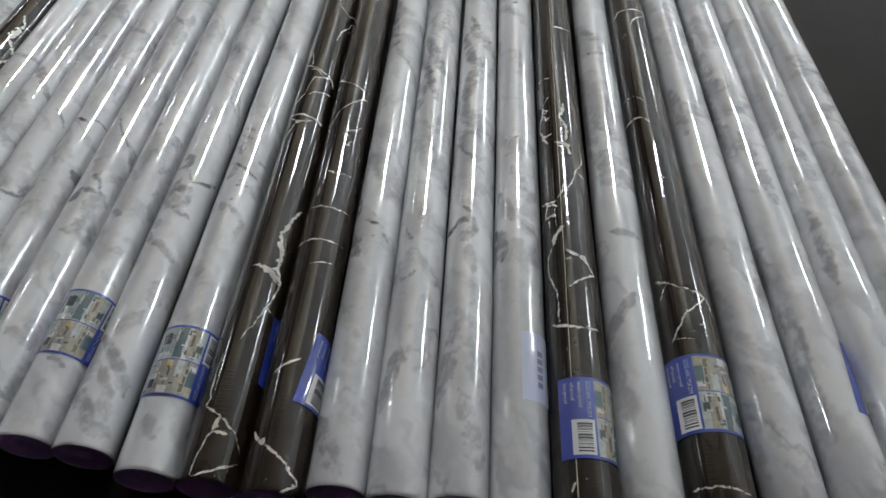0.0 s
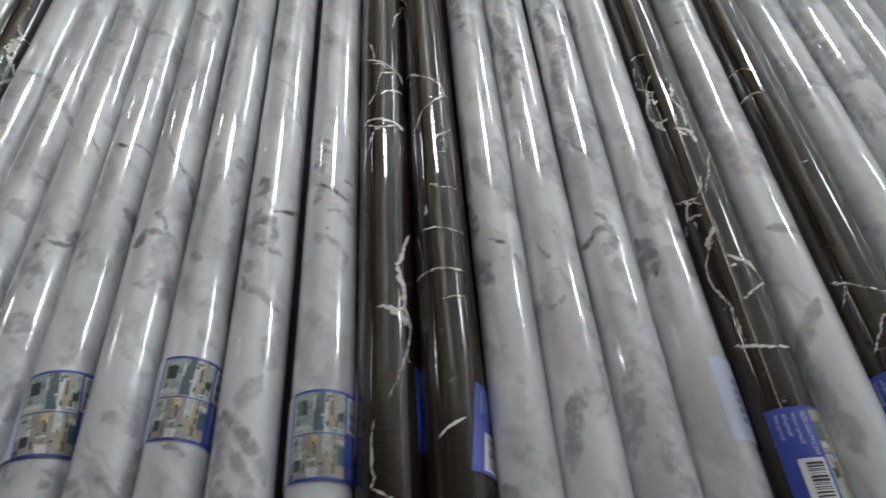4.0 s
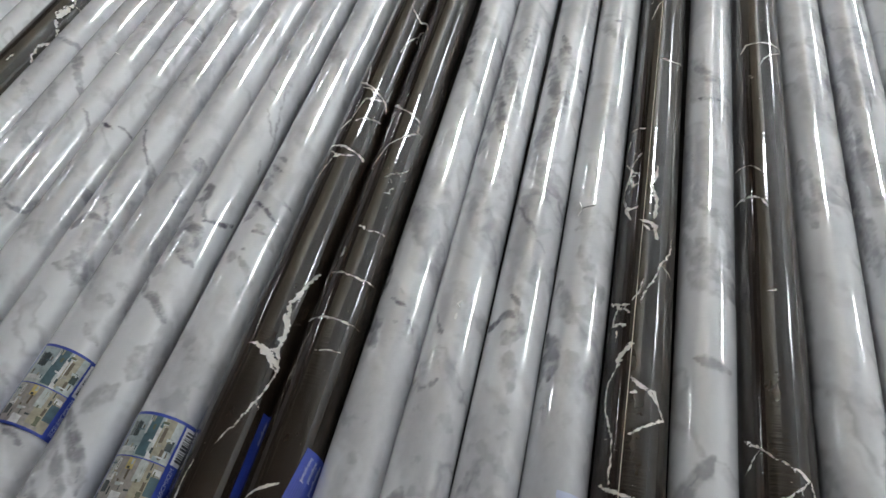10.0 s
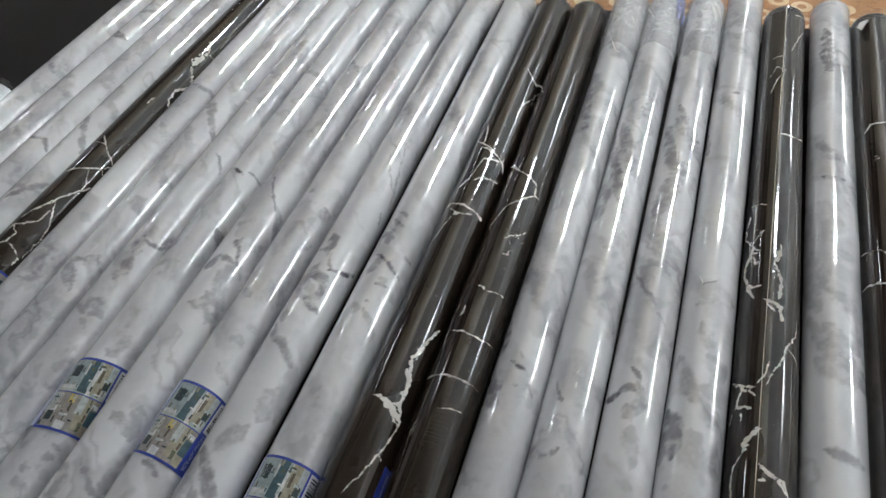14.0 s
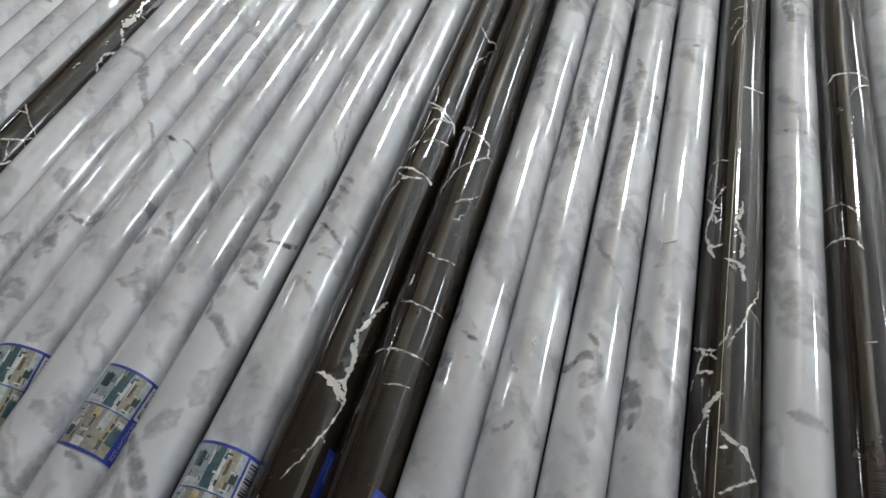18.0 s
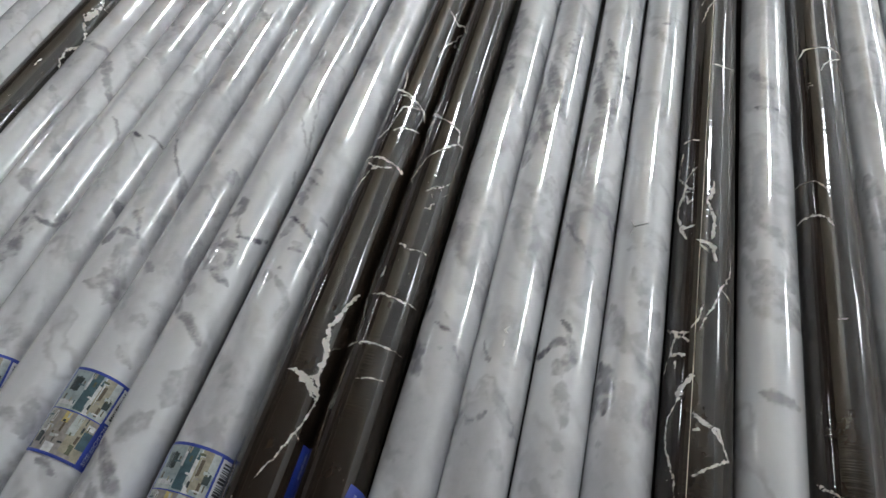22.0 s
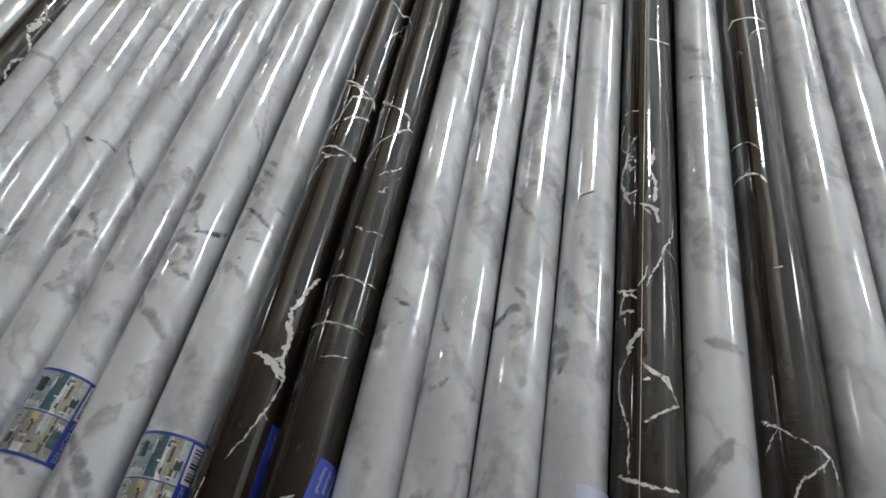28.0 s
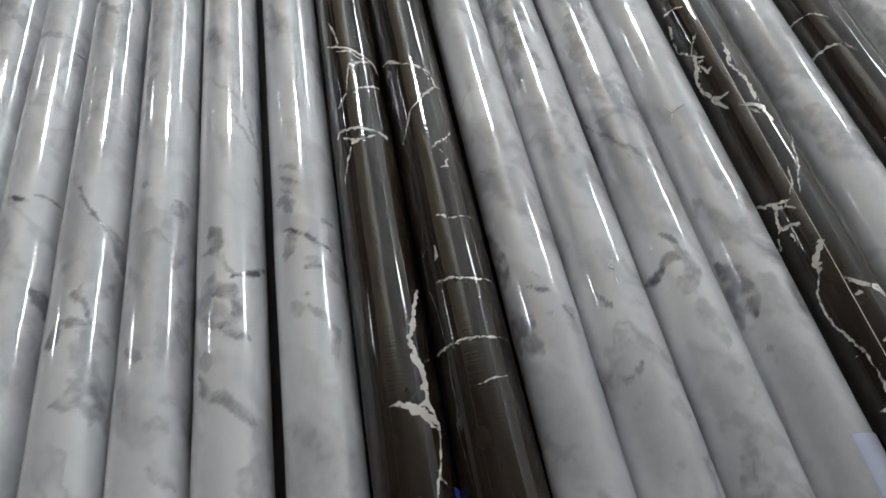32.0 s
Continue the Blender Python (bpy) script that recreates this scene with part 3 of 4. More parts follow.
smudge(-1, 3, 0.35, (108, 19), (104, 42), (100, 60))
smudge(-1, 1, 0.5, (91, 0), (90, 8))
smudge(-1, 3, 0.4, (86, -19), (82, -10))
smudge(-1, 3, 0.4, (119, -22), (128, -15))
smudge(-1, 1.5, 0.5, (174, -41), (169, -7), (165, 8))
smudge(-1, 1.5, 0.65, (164, -35), (160, -4), (157, 13))
smudge(-1, 1.5, 0.45, (156, -34), (153, -10), (150, 5))
smudge(-1, 4, 0.5, (149, -28), (143, -17))
smudge(-1, 2, 0.5, (149, -42), (145, -3))
smudge(-1, 2.5, 0.45, (164, -30), (156, 3))
smudge(-1, 5, 0.35, (-83, -5), (-90, 8))
smudge(2, 5, 0.65, (109, -77), (101, -64), (89, -54))
smudge(2, 4, 0.5, (90, -75), (83, -54))
smudge(2, 1.7, 0.95, (73, -18), (71, -1), (69, 11))
smudge(2, 1, 0.4, (80, -3), (76, 8))
smudge(2, 1.3, 0.75, (60, -5), (58, 10))
smudge(2, 1.2, 0.6, (64, 20), (58, 36), (54, 43))
smudge(2, 2.5, 0.35, (52, 18), (55, 38), (50, 43))
smudge(2, 5, 0.65, (58, -32), (53, -49), (44, -31))
smudge(2, 6, 0.6, (62, -59), (51, -60))
smudge(2, 1, 0.45, (150, -55), (141, -22))
smudge(2, 8, 0.25, (153, -61), (128, -55))
smudge(3, 0.8, 0.55, (69, -36), (62, -30), (56, -17))
smudge(3, 1.5, 0.5, (58, -23), (55, -20))
smudge(3, 2.2, 0.55, (26, -43), (22, -33), (23, -15), (27, -2))
smudge(3, 4, 0.3, (41, -15), (35, -5))
smudge(3, 5, 0.3, (188, 29), (177, 38))
smudge(4, 2.5, 0.75, (70, -85), (68, -54), (72, -38))
smudge(4, 1.3, 0.65, (89, -21), (86, -7), (82, -1), (76, 0))
smudge(4, 2.5, 0.6, (73, -36), (75, -14), (72, 3))
smudge(4, 3.5, 0.55, (76, 0), (67, 6), (61, 4))
smudge(4, 3, 0.4, (61, -14), (56, -7))
smudge(4, 4, 0.4, (48, 0), (39, 6), (31, 12))
smudge(4, 1.2, 0.6, (173, -80), (162, -57), (152, -30), (142, -8), (134, 7), (128, 16))
smudge(4, 5, 0.4, (212, -36), (196, -28))
smudge(5, 4.5, 0.65, (68, -63), (60, -47), (52, -41), (44, -44))
smudge(5, 7, 0.6, (58, -69), (45, -70))
smudge(5, 2, 0.7, (42, -46), (39, -42))
smudge(5, 2, 0.45, (27, -47), (22, -41))
smudge(5, 5, 0.3, (54, -11), (47, 1), (41, 5))
smudge(5, 3, 0.3, (15, -58), (9, -50))
smudge(5, 6, 0.25, (158, -10), (153, 31))
smudge(7, 6, 0.35, (189, -75), (168, -55))
smudge(7, 3, 0.3, (152, -59), (140, -38))
smudge(7, 2.5, 0.70, (281, -36), (277, 17))
smudge(7, 6.0, 0.40, (134, -27), (116, 37))
smudge(7, 3.0, 0.55, (65, -12), (63, 26))
smudge(7, 5.0, 0.40, (212, -63), (184, -30))
smudge(7, 4.0, 0.50, (320, -39), (298, -7))
smudge(9, 5.0, 0.40, (218, -52), (185, -43))
smudge(7, 5.0, 0.70, (465, -24), (428, -14))
smudge(4, 5.0, 0.60, (449, -34), (426, -34))
smudge(2, 4.0, 0.50, (451, -13), (422, -14))
smudge(-13, 3.0, 0.60, (286, -30), (274, 21))
smudge(-12, 4.0, 0.60, (342, -31), (338, 18))
smudge(-12, 4.0, 0.50, (387, 5), (391, 56))
smudge(-10, 3.0, 0.70, (117, 7), (132, 46))
smudge(2, 6.0, 0.50, (-83, -38), (-103, 0))
smudge(3, 5.0, 0.50, (-40, -23), (-61, -42))
smudge(4, 6.0, 0.50, (-23, -24), (-52, -46))
smudge(4, 6.0, 0.50, (-68, 7), (-93, 34))
smudge(7, 5.0, 0.40, (-33, -54), (-63, -39))
smudge(7, 5.0, 0.50, (4, -14), (-15, -63))
smudge(9, 5.0, 0.50, (60, 63), (18, 40))
smudge(10, 5.0, 0.50, (3, -56), (-30, -51))
smudge(10, 4.0, 0.50, (154, -19), (111, 1))
smudge(10, 5.0, 0.50, (212, -80), (163, -59))
smudge(10, 5.0, 0.50, (298, -69), (240, -50))
smudge(10, 5.0, 0.40, (-30, -51), (-72, -51))
smudge(9, 5.0, 0.40, (-46, -94), (-85, -65))
smudge(11, 4.0, 0.50, (76, -40), (41, -38))
smudge(11, 4.0, 0.50, (167, -10), (135, 2))
smudge(-7, 4.0, 0.50, (267, -37), (249, 9))
smudge(2, 4.0, 0.60, (347, -47), (306, -26))
smudge(3, 4.0, 0.60, (305, -80), (236, -14))
smudge(4, 4.5, 0.60, (306, -43), (271, -16))
smudge(4, 2.5, 0.70, (301, 33), (299, 46))
smudge(-7, 4.0, 0.40, (-48, 8), (-58, 62))
smudge(-7, 2.5, 0.60, (-81, 16), (-84, 43), (-84, 77))
smudge(4, 3.0, 0.60, (334, -18), (316, 3))
smudge(5, 4.0, 0.50, (324, -94), (303, -70))
smudge(3, 3.0, 0.60, (344, 19), (323, 5))
smudge(7, 4.5, 0.70, (441, -26), (421, -19))
smudge(5, 2.0, 0.60, (365, -13), (365, 6))
smudge(-10, 3.0, 0.50, (226, -45), (189, 33))
smudge(-11, 2.0, 0.60, (178, -43), (179, 26), (170, 59))
smudge(-10, 4.0, 0.50, (122, -30), (124, 29))
smudge(-8, 3.0, 0.55, (279, 6), (277, 52), (277, 84))
smudge(-8, 4.0, 0.4, (218, 20), (207, 58))
smudge(-3, 3.0, 0.4, (21, 31), (17, 50))
smudge(-3, 4.0, 0.35, (42, 22), (39, 39))
smudge(5, 5.0, 0.4, (99, -48), (83, -24))
smudge(3, 5.0, 0.3, (172, 3), (166, 32))
smudge(5, 4.0, 0.35, (124, -6), (110, 15))
smudge(-7, 3.5, 0.5, (51, 25), (61, -4), (68, -7), (71, 5))
smudge(-6, 3.5, 0.45, (82, -19), (71, -6))
smudge(-5, 5.0, 0.35, (40, 116), (20, 74))
smudge(-4, 4.0, 0.45, (59, 15), (59, 52), (52, 53))
smudge(-2, 6.0, 0.5, (105, -20), (95, -38))
smudge(-2, 5.0, 0.35, (-14, 21), (-24, 3))
smudge(-1, 2.5, 0.4, (84, 4), (71, 44), (52, 37))
smudge(-1, 2.0, 0.6, (134, 29), (131, 61))
smudge(-4, 6.0, 0.45, (-46, 84), (-60, 75))
smudge(-4, 5.0, 0.4, (-20, 45), (-30, 55))
smudge(-2, 5.0, 0.35, (13, 48), (1, 44))
smudge(-2, 6.0, 0.3, (29, 63), (10, 73))
smudge(-7, 5.0, 0.4, (33, 51), (22, 48))
smudge(-6, 4.0, 0.35, (7, 44), (2, 42))
smudge(4, 1.0, 0.45, (158, -50), (140, -9), (130, 14), (121, 38))
smudge(4, 5.0, 0.3, (172, 19), (165, 41))
smudge(5, 4.0, 0.4, (107, 14), (103, 36), (94, 34))
smudge(5, 5.0, 0.3, (84, 9), (80, 39))
smudge(5, 3.0, 0.35, (146, -11), (150, 37))
smudge(7, 5.0, 0.4, (172, -8), (167, 12), (160, 32))
smudge(7, 5.0, 0.35, (145, -21), (137, 2), (134, 29))
smudge(7, 6.0, 0.3, (120, -29), (111, 8))



def lattice_noise(u, v, seed):
    """Smooth random numbers from 0 to 1 on the plane."""
    table_ = np.random.RandomState(seed).rand(64, 64)
    iu, iv = np.floor(u).astype(int), np.floor(v).astype(int)
    fu, fv = u - iu, v - iv
    fu, fv = fu * fu * (3 - 2 * fu), fv * fv * (3 - 2 * fv)
    a, b = table_[iu % 64, iv % 64], table_[(iu + 1) % 64, iv % 64]
    c, d = table_[iu % 64, (iv + 1) % 64], table_[(iu + 1) % 64, (iv + 1) % 64]
    return (a * (1 - fu) + b * fu) * (1 - fv) + (c * (1 - fu) + d * fu) * fv


def cloud_noise(u, v, seed, octaves=4):
    total, size, norm = 0.0, 1.0, 0.0
    for k in range(octaves):
        total, norm, size = total + size * lattice_noise(u * 2 ** k, v * 2 ** k, seed + k), norm + size, size * 0.55
    return total / norm


def stroke_gap(s, y, points):
    """Distance in mm from (s, y) to the line through points, given as mm along and degrees round, and how near its ends that is."""
    best, place = np.full(s.shape, 1e3), np.zeros(s.shape)
    line = [(math.radians(a) * RADIUS * 1000, along) for along, a in points]
    legs = len(line) - 1
    for n, ((ax, ay), (bx, by)) in enumerate(zip(line, line[1:])):
        dx, dy = bx - ax, by - ay
        k = np.clip(((s - ax) * dx + (y - ay) * dy) / (dx * dx + dy * dy + 1e-9), 0, 1)
        gap = np.hypot(s - ax - k * dx, y - ay - k * dy)
        place = np.where(gap < best, (n + k) / legs, place)
        best = np.minimum(best, gap)
    return best, np.minimum(place, 1 - place)


def print_dark(s, y, roll):
    """Positive inside a vein, in mm."""
    warp_s = (cloud_noise(s * 0.22 + 7, y * 0.22, 11 + roll) - 0.5) * 2.6 + (cloud_noise(s * 0.9, y * 0.9, 31 + roll, 2) - 0.5) * 0.9
    warp_y = (cloud_noise(s * 0.22, y * 0.22 + 9, 51 + roll) - 0.5) * 2.6 + (cloud_noise(s * 0.9, y * 0.9, 71 + roll, 2) - 0.5) * 0.9
    thick = 0.46 + 1.40 * lattice_noise(s * 0.5, y * 0.5, 91 + roll) ** 1.5
    hole = np.clip(lattice_noise(s * 0.75 + 3, y * 0.75, 111 + roll) - 0.70, 0, 1) * 7
    value = np.full(s.shape, -3.0)
    for width, points in VEINS.get(roll, ()):
        near = (np.abs(y - np.mean([p[0] for p in points])) < 12 + np.ptp([p[0] for p in points]))
        rows = np.where(near.any(axis=1))[0]
        if not len(rows):
            continue
        r = slice(rows[0], rows[-1] + 1)
        gap, end = stroke_gap(s[r] + warp_s[r], y[r] + warp_y[r], points)
        taper = np.clip(0.45 + 4 * end, 0, 1)
        body = width * thick[r] * taper
        body = np.maximum(body, 0.16)
        ink = body - gap - np.where(body > 0.7, hole[r], 0)
        # loose fibres that fray off the edge of the vein
        fray = np.abs(lattice_noise((s[r] + warp_s[r]) * 0.7, (y[r] + warp_y[r]) * 0.7, 151 + roll) - 0.5)
        ink = np.maximum(ink, np.where(gap < body + 0.5, 0.04 - fray * 3.2, -3.0))
        value[r] = np.maximum(value[r], ink)
    # short hair veins and specks over the whole print
    hair = np.abs(cloud_noise(s * 0.045 + y * 0.02, y * 0.028 - s * 0.03, 131 + roll * 3, 4) - 0.5)
    patchy = lattice_noise(s * 0.06, y * 0.03, 171 + roll)
    value = np.maximum(value, np.where(patchy > 0.82, 0.06 - hair * 55, -3.0))
    speck = lattice_noise(s * 0.8, y * 0.8, 191 + roll)
    return np.maximum(value, (speck - 0.978) * 8)


def print_marble(s, y, roll):
    """How grey the print is, from 0 to 1: drawn veins and clouds over a faint general mottling."""
    seed = 300 + roll * 17
    bend = (cloud_noise(s * 0.05, y * 0.05, seed) - 0.5) * 26
    u, v = (s * 0.8 + y * 0.6 + bend) * 0.034, (y * 0.8 - s * 0.6 + bend) * 0.010
    broad = cloud_noise(u, v, seed + 1, 4)
    flecks = cloud_noise(s * 0.075 + y * 0.05, y * 0.06 - s * 0.05, seed + 3, 4)
    ridge = 1 - np.abs(2 * cloud_noise(u * 0.9 + 5, v * 1.6, seed + 5, 4) - 1)
    value = 0.27 * np.clip((broad - 0.44) * 6, 0, 1) + 0.13 * np.clip((flecks - 0.60) * 14, 0, 1) * np.clip((broad - 0.44) * 8, 0, 1)
    value += 0.24 * np.clip((ridge - 0.88) * 9, 0, 1) * np.clip((lattice_noise(u * 0.7, v * 2, seed + 9) - 0.45) * 5, 0, 1)
    # the drawn strokes, bent and frayed
    warp_s = (cloud_noise(s * 0.10, y * 0.10, seed + 13, 3) - 0.5) * 3.4 + (cloud_noise(s * 0.42, y * 0.42, seed + 14, 2) - 0.5) * 2.0
    warp_y = (cloud_noise(s * 0.10 + 5, y * 0.10, seed + 17, 3) - 0.5) * 3.4 + (cloud_noise(s * 0.42, y * 0.42 + 5, seed + 18, 2) - 0.5) * 2.0
    mottle = cloud_noise(s * 0.20, y * 0.20, seed + 21, 3)
    for width, depth, points in SMUDGES.get(roll, ()):
        if width > 2.8:
            # broad strokes are fainter and drawn out along their run
            depth *= 0.92
            (ay, aa), (by, ba), (cy, ca), (dy, da) = points[0], points[1], points[-2], points[-1]
            points = [(ay + 0.4 * (ay - by), aa + 0.4 * (aa - ba))] + list(points) + [(dy + 0.4 * (dy - cy), da + 0.4 * (da - ca))]
        gap, end = stroke_gap(s + warp_s, y + warp_y, points)
        body = width * (0.62 + 0.85 * mottle) * np.clip(0.35 + 2.4 * end, 0, 1)
        cloud = np.clip((1.35 - gap / body) * 1.3, 0, 1)
        cloud = cloud * cloud * (3 - 2 * cloud) * np.clip(0.70 + (mottle - 0.45) * 1.6, 0.40, 1.0)
        core = np.clip(1.4 - gap / 1.0, 0, 1) * np.clip((mottle - 0.22) * 5, 0, 1) * np.clip(0.2 + 3 * end, 0, 1)
        value = np.maximum(value, 1.15 * depth * np.maximum(cloud, core))
    return np.clip(value, 0, 1)


def printed_sheet(parent, roll, dark, mid, length, seam):
    """The outer wound sheet: one turn of a spiral whose free edge stands proud at the seam angle."""
    fine = 1.8 if dark else 2.8
    edge = 105
    angles = list(np.arange(-edge, edge + 0.1, fine)) + list(np.arange(edge + 8, 360 - edge - 4, 12.0))
    angles = np.array(sorted((a - seam) % 360 for a in angles)) + seam
    angles = np.concatenate([angles, [seam + 359.97]])
    step = 0.0007 if dark else 0.0011
    ys = np.linspace(-length / 2, length / 2, int(length / step))
    A, Y = np.meshgrid(np.radians(angles), ys)
    lip = np.clip((length / 2 - np.abs(Y)) / 0.0012, 0, 1)
    turn = (A - math.radians(seam)) / (2 * math.pi)
    dents = (lattice_noise(A * 1.6 + 11, Y * 30 + 40, 500 + roll) - 0.5) * 0.00025
    rad = RADIUS - 0.00022 * (1 - turn) + dents - 0.0006 * (1 - lip) ** 2
    co = np.stack([rad * np.sin(A), Y, RADIUS + rad * np.cos(A)], -1).reshape(-1, 3)
    rows, cols = Y.shape
    i = (np.arange(rows - 1)[:, None] * cols + np.arange(cols)[None, :])
    nxt = (np.arange(rows - 1)[:, None] * cols + (np.arange(cols)[None, :] + 1) % cols)
    quads = np.stack([i, nxt, nxt + cols, i + cols], -1).reshape(-1, 4)
    me = bpy.data.meshes.new("sheet")
    me.vertices.add(len(co))
    me.vertices.foreach_set("co", co.ravel())
    me.loops.add(quads.size)
    me.loops.foreach_set("vertex_index", quads.ravel().astype(np.int32))
    me.polygons.add(len(quads))
    me.polygons.foreach_set("loop_start", np.arange(0, quads.size, 4, dtype=np.int32))
    me.polygons.foreach_set("use_smooth", np.ones(len(quads), dtype=bool))
    me.update(calc_edges=True)
    wrapped = (np.degrees(A) + 180) % 360 - 180
    s, y = np.radians(wrapped) * RADIUS * 1000, (Y + mid) * 1000
    value = (print_dark if dark else print_marble)(s, y, roll)
    att = me.attributes.new("print", "FLOAT", "POINT")
    att.data.foreach_set("value", value.ravel().astype(np.float32))
    me.materials.append(DARK if dark else MARBLE)
    ob = new("sheet", me)
    ob.parent = parent
    return ob


# ---- the rolls: ends, seams and labels ----
def end_plug(parent, side, length):
    """The wound end: layers of purple backing paper round a narrow hollow."""
    profile = [(RADIUS - 0.0009, 0.0), (RADIUS - 0.0016, -0.0004), (0.012, -0.0012), (0.008, -0.0015), (0.0045, -0.0016), (0.0042, -0.006)]
    turns, verts, faces = 32, [], []
    for r, d in profile:
        for k in range(turns):
            a = 2 * math.pi * k / turns
            verts.append((r * math.sin(a), side * (length / 2 - 0.0006 + d), RADIUS + r * math.cos(a)))
    for p in range(len(profile) - 1):
        for k in range(turns):
            faces.append((p * turns + k, p * turns + (k + 1) % turns, (p + 1) * turns + (k + 1) % turns, (p + 1) * turns + k))
    faces.append(tuple((len(profile) - 1) * turns + k for k in range(turns)))
    return mesh_part("end_paper", verts, faces, PLUG, parent, "purple end of the backing paper", smooth=True)


def film_sleeve(parent, side, length, reach_out, rnd):
    """Crumpled clear film that stands round one end of a roll."""
    turns, rings, verts, faces = 48, 7, [], []
    wave = [rnd.uniform(0, 6.28) for _ in range(6)]
    for p in range(rings):
        f = p / (rings - 1)
        for k in range(turns):
            a = 2 * math.pi * k / turns
            crumple = 0.0009 * math.sin(5 * a + wave[0] + 3 * f) + 0.0004 * math.sin(11 * a + wave[1] - 5 * f) + 0.0003 * math.sin(17 * a + wave[2] + 9 * f)
            r = RADIUS + 0.0004 + abs(crumple) * (0.2 + 1.0 * f)
            reach = reach_out * f * (1 + 0.25 * math.sin(3 * a + wave[3]))
            z = RADIUS + r * math.cos(a)
            verts.append((r * math.sin(a), side * (length / 2 - reach_out * 0.8 + reach), max(z, 0.0003)))
    for p in range(rings - 1):
        for k in range(turns):
            faces.append((p * turns + k, p * turns + (k + 1) % turns, (p + 1) * turns + (k + 1) % turns, (p + 1) * turns + k))
    return mesh_part("film_end", verts, faces, FILM, parent, "crumpled clear wrapping film", smooth=True)


def seam_edge(parent, near_angle, far_angle, length):
    """The pale cut edge of the outer sheet, running the roll's whole length with a slight twist."""
    verts, faces, n = [], [], 40
    for k in range(n + 1):
        y = -length / 2 + 0.002 + (length - 0.004) * k / n
        for da, r in ((-1.1, 0.0), (-1.0, 0.00025), (0.1, 0.00028), (0.2, 0.0)):
            a = math.radians(near_angle + (far_angle - near_angle) * k / n + da + 0.15 * math.sin(k * 0.7))
            verts.append(((RADIUS + r) * math.sin(a), y, RADIUS + (RADIUS + r) * math.cos(a)))
    for k in range(n):
        for j in range(3):
            faces.append((k * 4 + j, k * 4 + j + 1, k * 4 + j + 5, k * 4 + j + 4))
    return mesh_part("seam_edge", verts, faces, SEAM, parent, "thin cream cut edge of the sheet")


def film_crease(parent, width, points, mid):
    """A pinched fold in the film: a thin raised ridge along a few points, mm along the table and degrees round the roll."""
    verts, faces = [], []
    line = []
    for (ya, aa), (yb, ab) in zip(points, points[1:]):
        for k in range(5):
            line.append((ya + (yb - ya) * k / 5, aa + (ab - aa) * k / 5))
    line.append(points[-1])
    for k, (y, a) in enumerate(line):
        nxt, prv = line[min(k + 1, len(line) - 1)], line[max(k - 1, 0)]
        ds, dy = math.radians(nxt[1] - prv[1]) * RADIUS * 1000, nxt[0] - prv[0]
        n = math.hypot(ds, dy) or 1.0
        thin = width * (0.35 + 0.65 * math.sin(math.pi * (k + 0.5) / len(line)))
        for side, lift in ((-1, 0.00005), (0, 0.00035 + 0.0003 * width), (1, 0.00005)):
            aa = math.radians(a) + side * thin * dy / n / (RADIUS * 1000)
            verts.append(((RADIUS + lift) * math.sin(aa), (y - side * thin * ds / n) / 1000 - mid, RADIUS + (RADIUS + lift) * math.cos(aa)))
    for k in range(len(line) - 1):
        for j in range(2):
            faces.append((k * 3 + j, k * 3 + j + 1, k * 3 + j + 4, k * 3 + j + 3))
    return mesh_part("film_crease", verts, faces, CREASE, parent, "pale pinched fold in the film")


def film_wrap(parent, start, length, mid, rnd):
    """Crumpled film gathered over the last stretch of a roll, with folds that run round and along it."""
    turns, rings, verts, faces = 72, 40, [], []
    end = length / 2 + 0.004
    for p in range(rings):
        f = p / (rings - 1)
        y = start - mid + (end - start + mid) * f
        for k in range(turns):
            a = 2 * math.pi * k / turns
            u, v = np.array([a * 3.0 + 5]), np.array([y * 120 + 60])
            fold = float(cloud_noise(u * 2.2, v, rnd, 3)[0])
            ridge = 1 - abs(2 * fold - 1)
            r = RADIUS + 0.0003 + 0.0020 * ridge ** 3 * min(1, f * 5) + 0.0002 * math.sin(9 * a + 40 * y)
            wave = 0.003 * math.sin(3 * a + rnd) * (1 - f)
            verts.append((r * math.sin(a), y + wave, max(RADIUS + r * math.cos(a), 0.0003)))
    for p in range(rings - 1):
        for k in range(turns):
            faces.append((p * turns + k, p * turns + (k + 1) % turns, (p + 1) * turns + (k + 1) % turns, (p + 1) * turns + k))
    return mesh_part("film_wrap", verts, faces, FILM_WRAP, parent, "crumpled clear film gathered at the end", smooth=True)


def torn_piece(name, parent, mat, text, left, right, low, high, mid, lift, points=4):
    """A torn scrap of paper on the roll with a jagged near edge, curling up at that edge."""
    verts, faces, n, m = [], [], 12, 6
    for k in range(n + 1):
        f = k / n
        a = math.radians(left + (right - left) * f)
        jag = abs((f * points) % 1.0 - 0.5) * 2
        lo = low + (high - low) * 0.45 * jag
        for j in range(m + 1):
            g = j / m
            r = RADIUS + 0.0006 + lift * (1 - g) ** 2
            verts.append((r * math.sin(a), (lo + (high - lo) * g) / 1000 - mid, RADIUS + r * math.cos(a)))
    for k in range(n):
        for j in range(m):
            i = k * (m + 1) + j
            faces.append((i, i + m + 1, i + m + 2, i + 1))
    return mesh_part(name, verts, faces, mat, parent, text, smooth=True)


LABEL_W, LABEL_H = 71.0, 48.0     # mm round the roll and along it


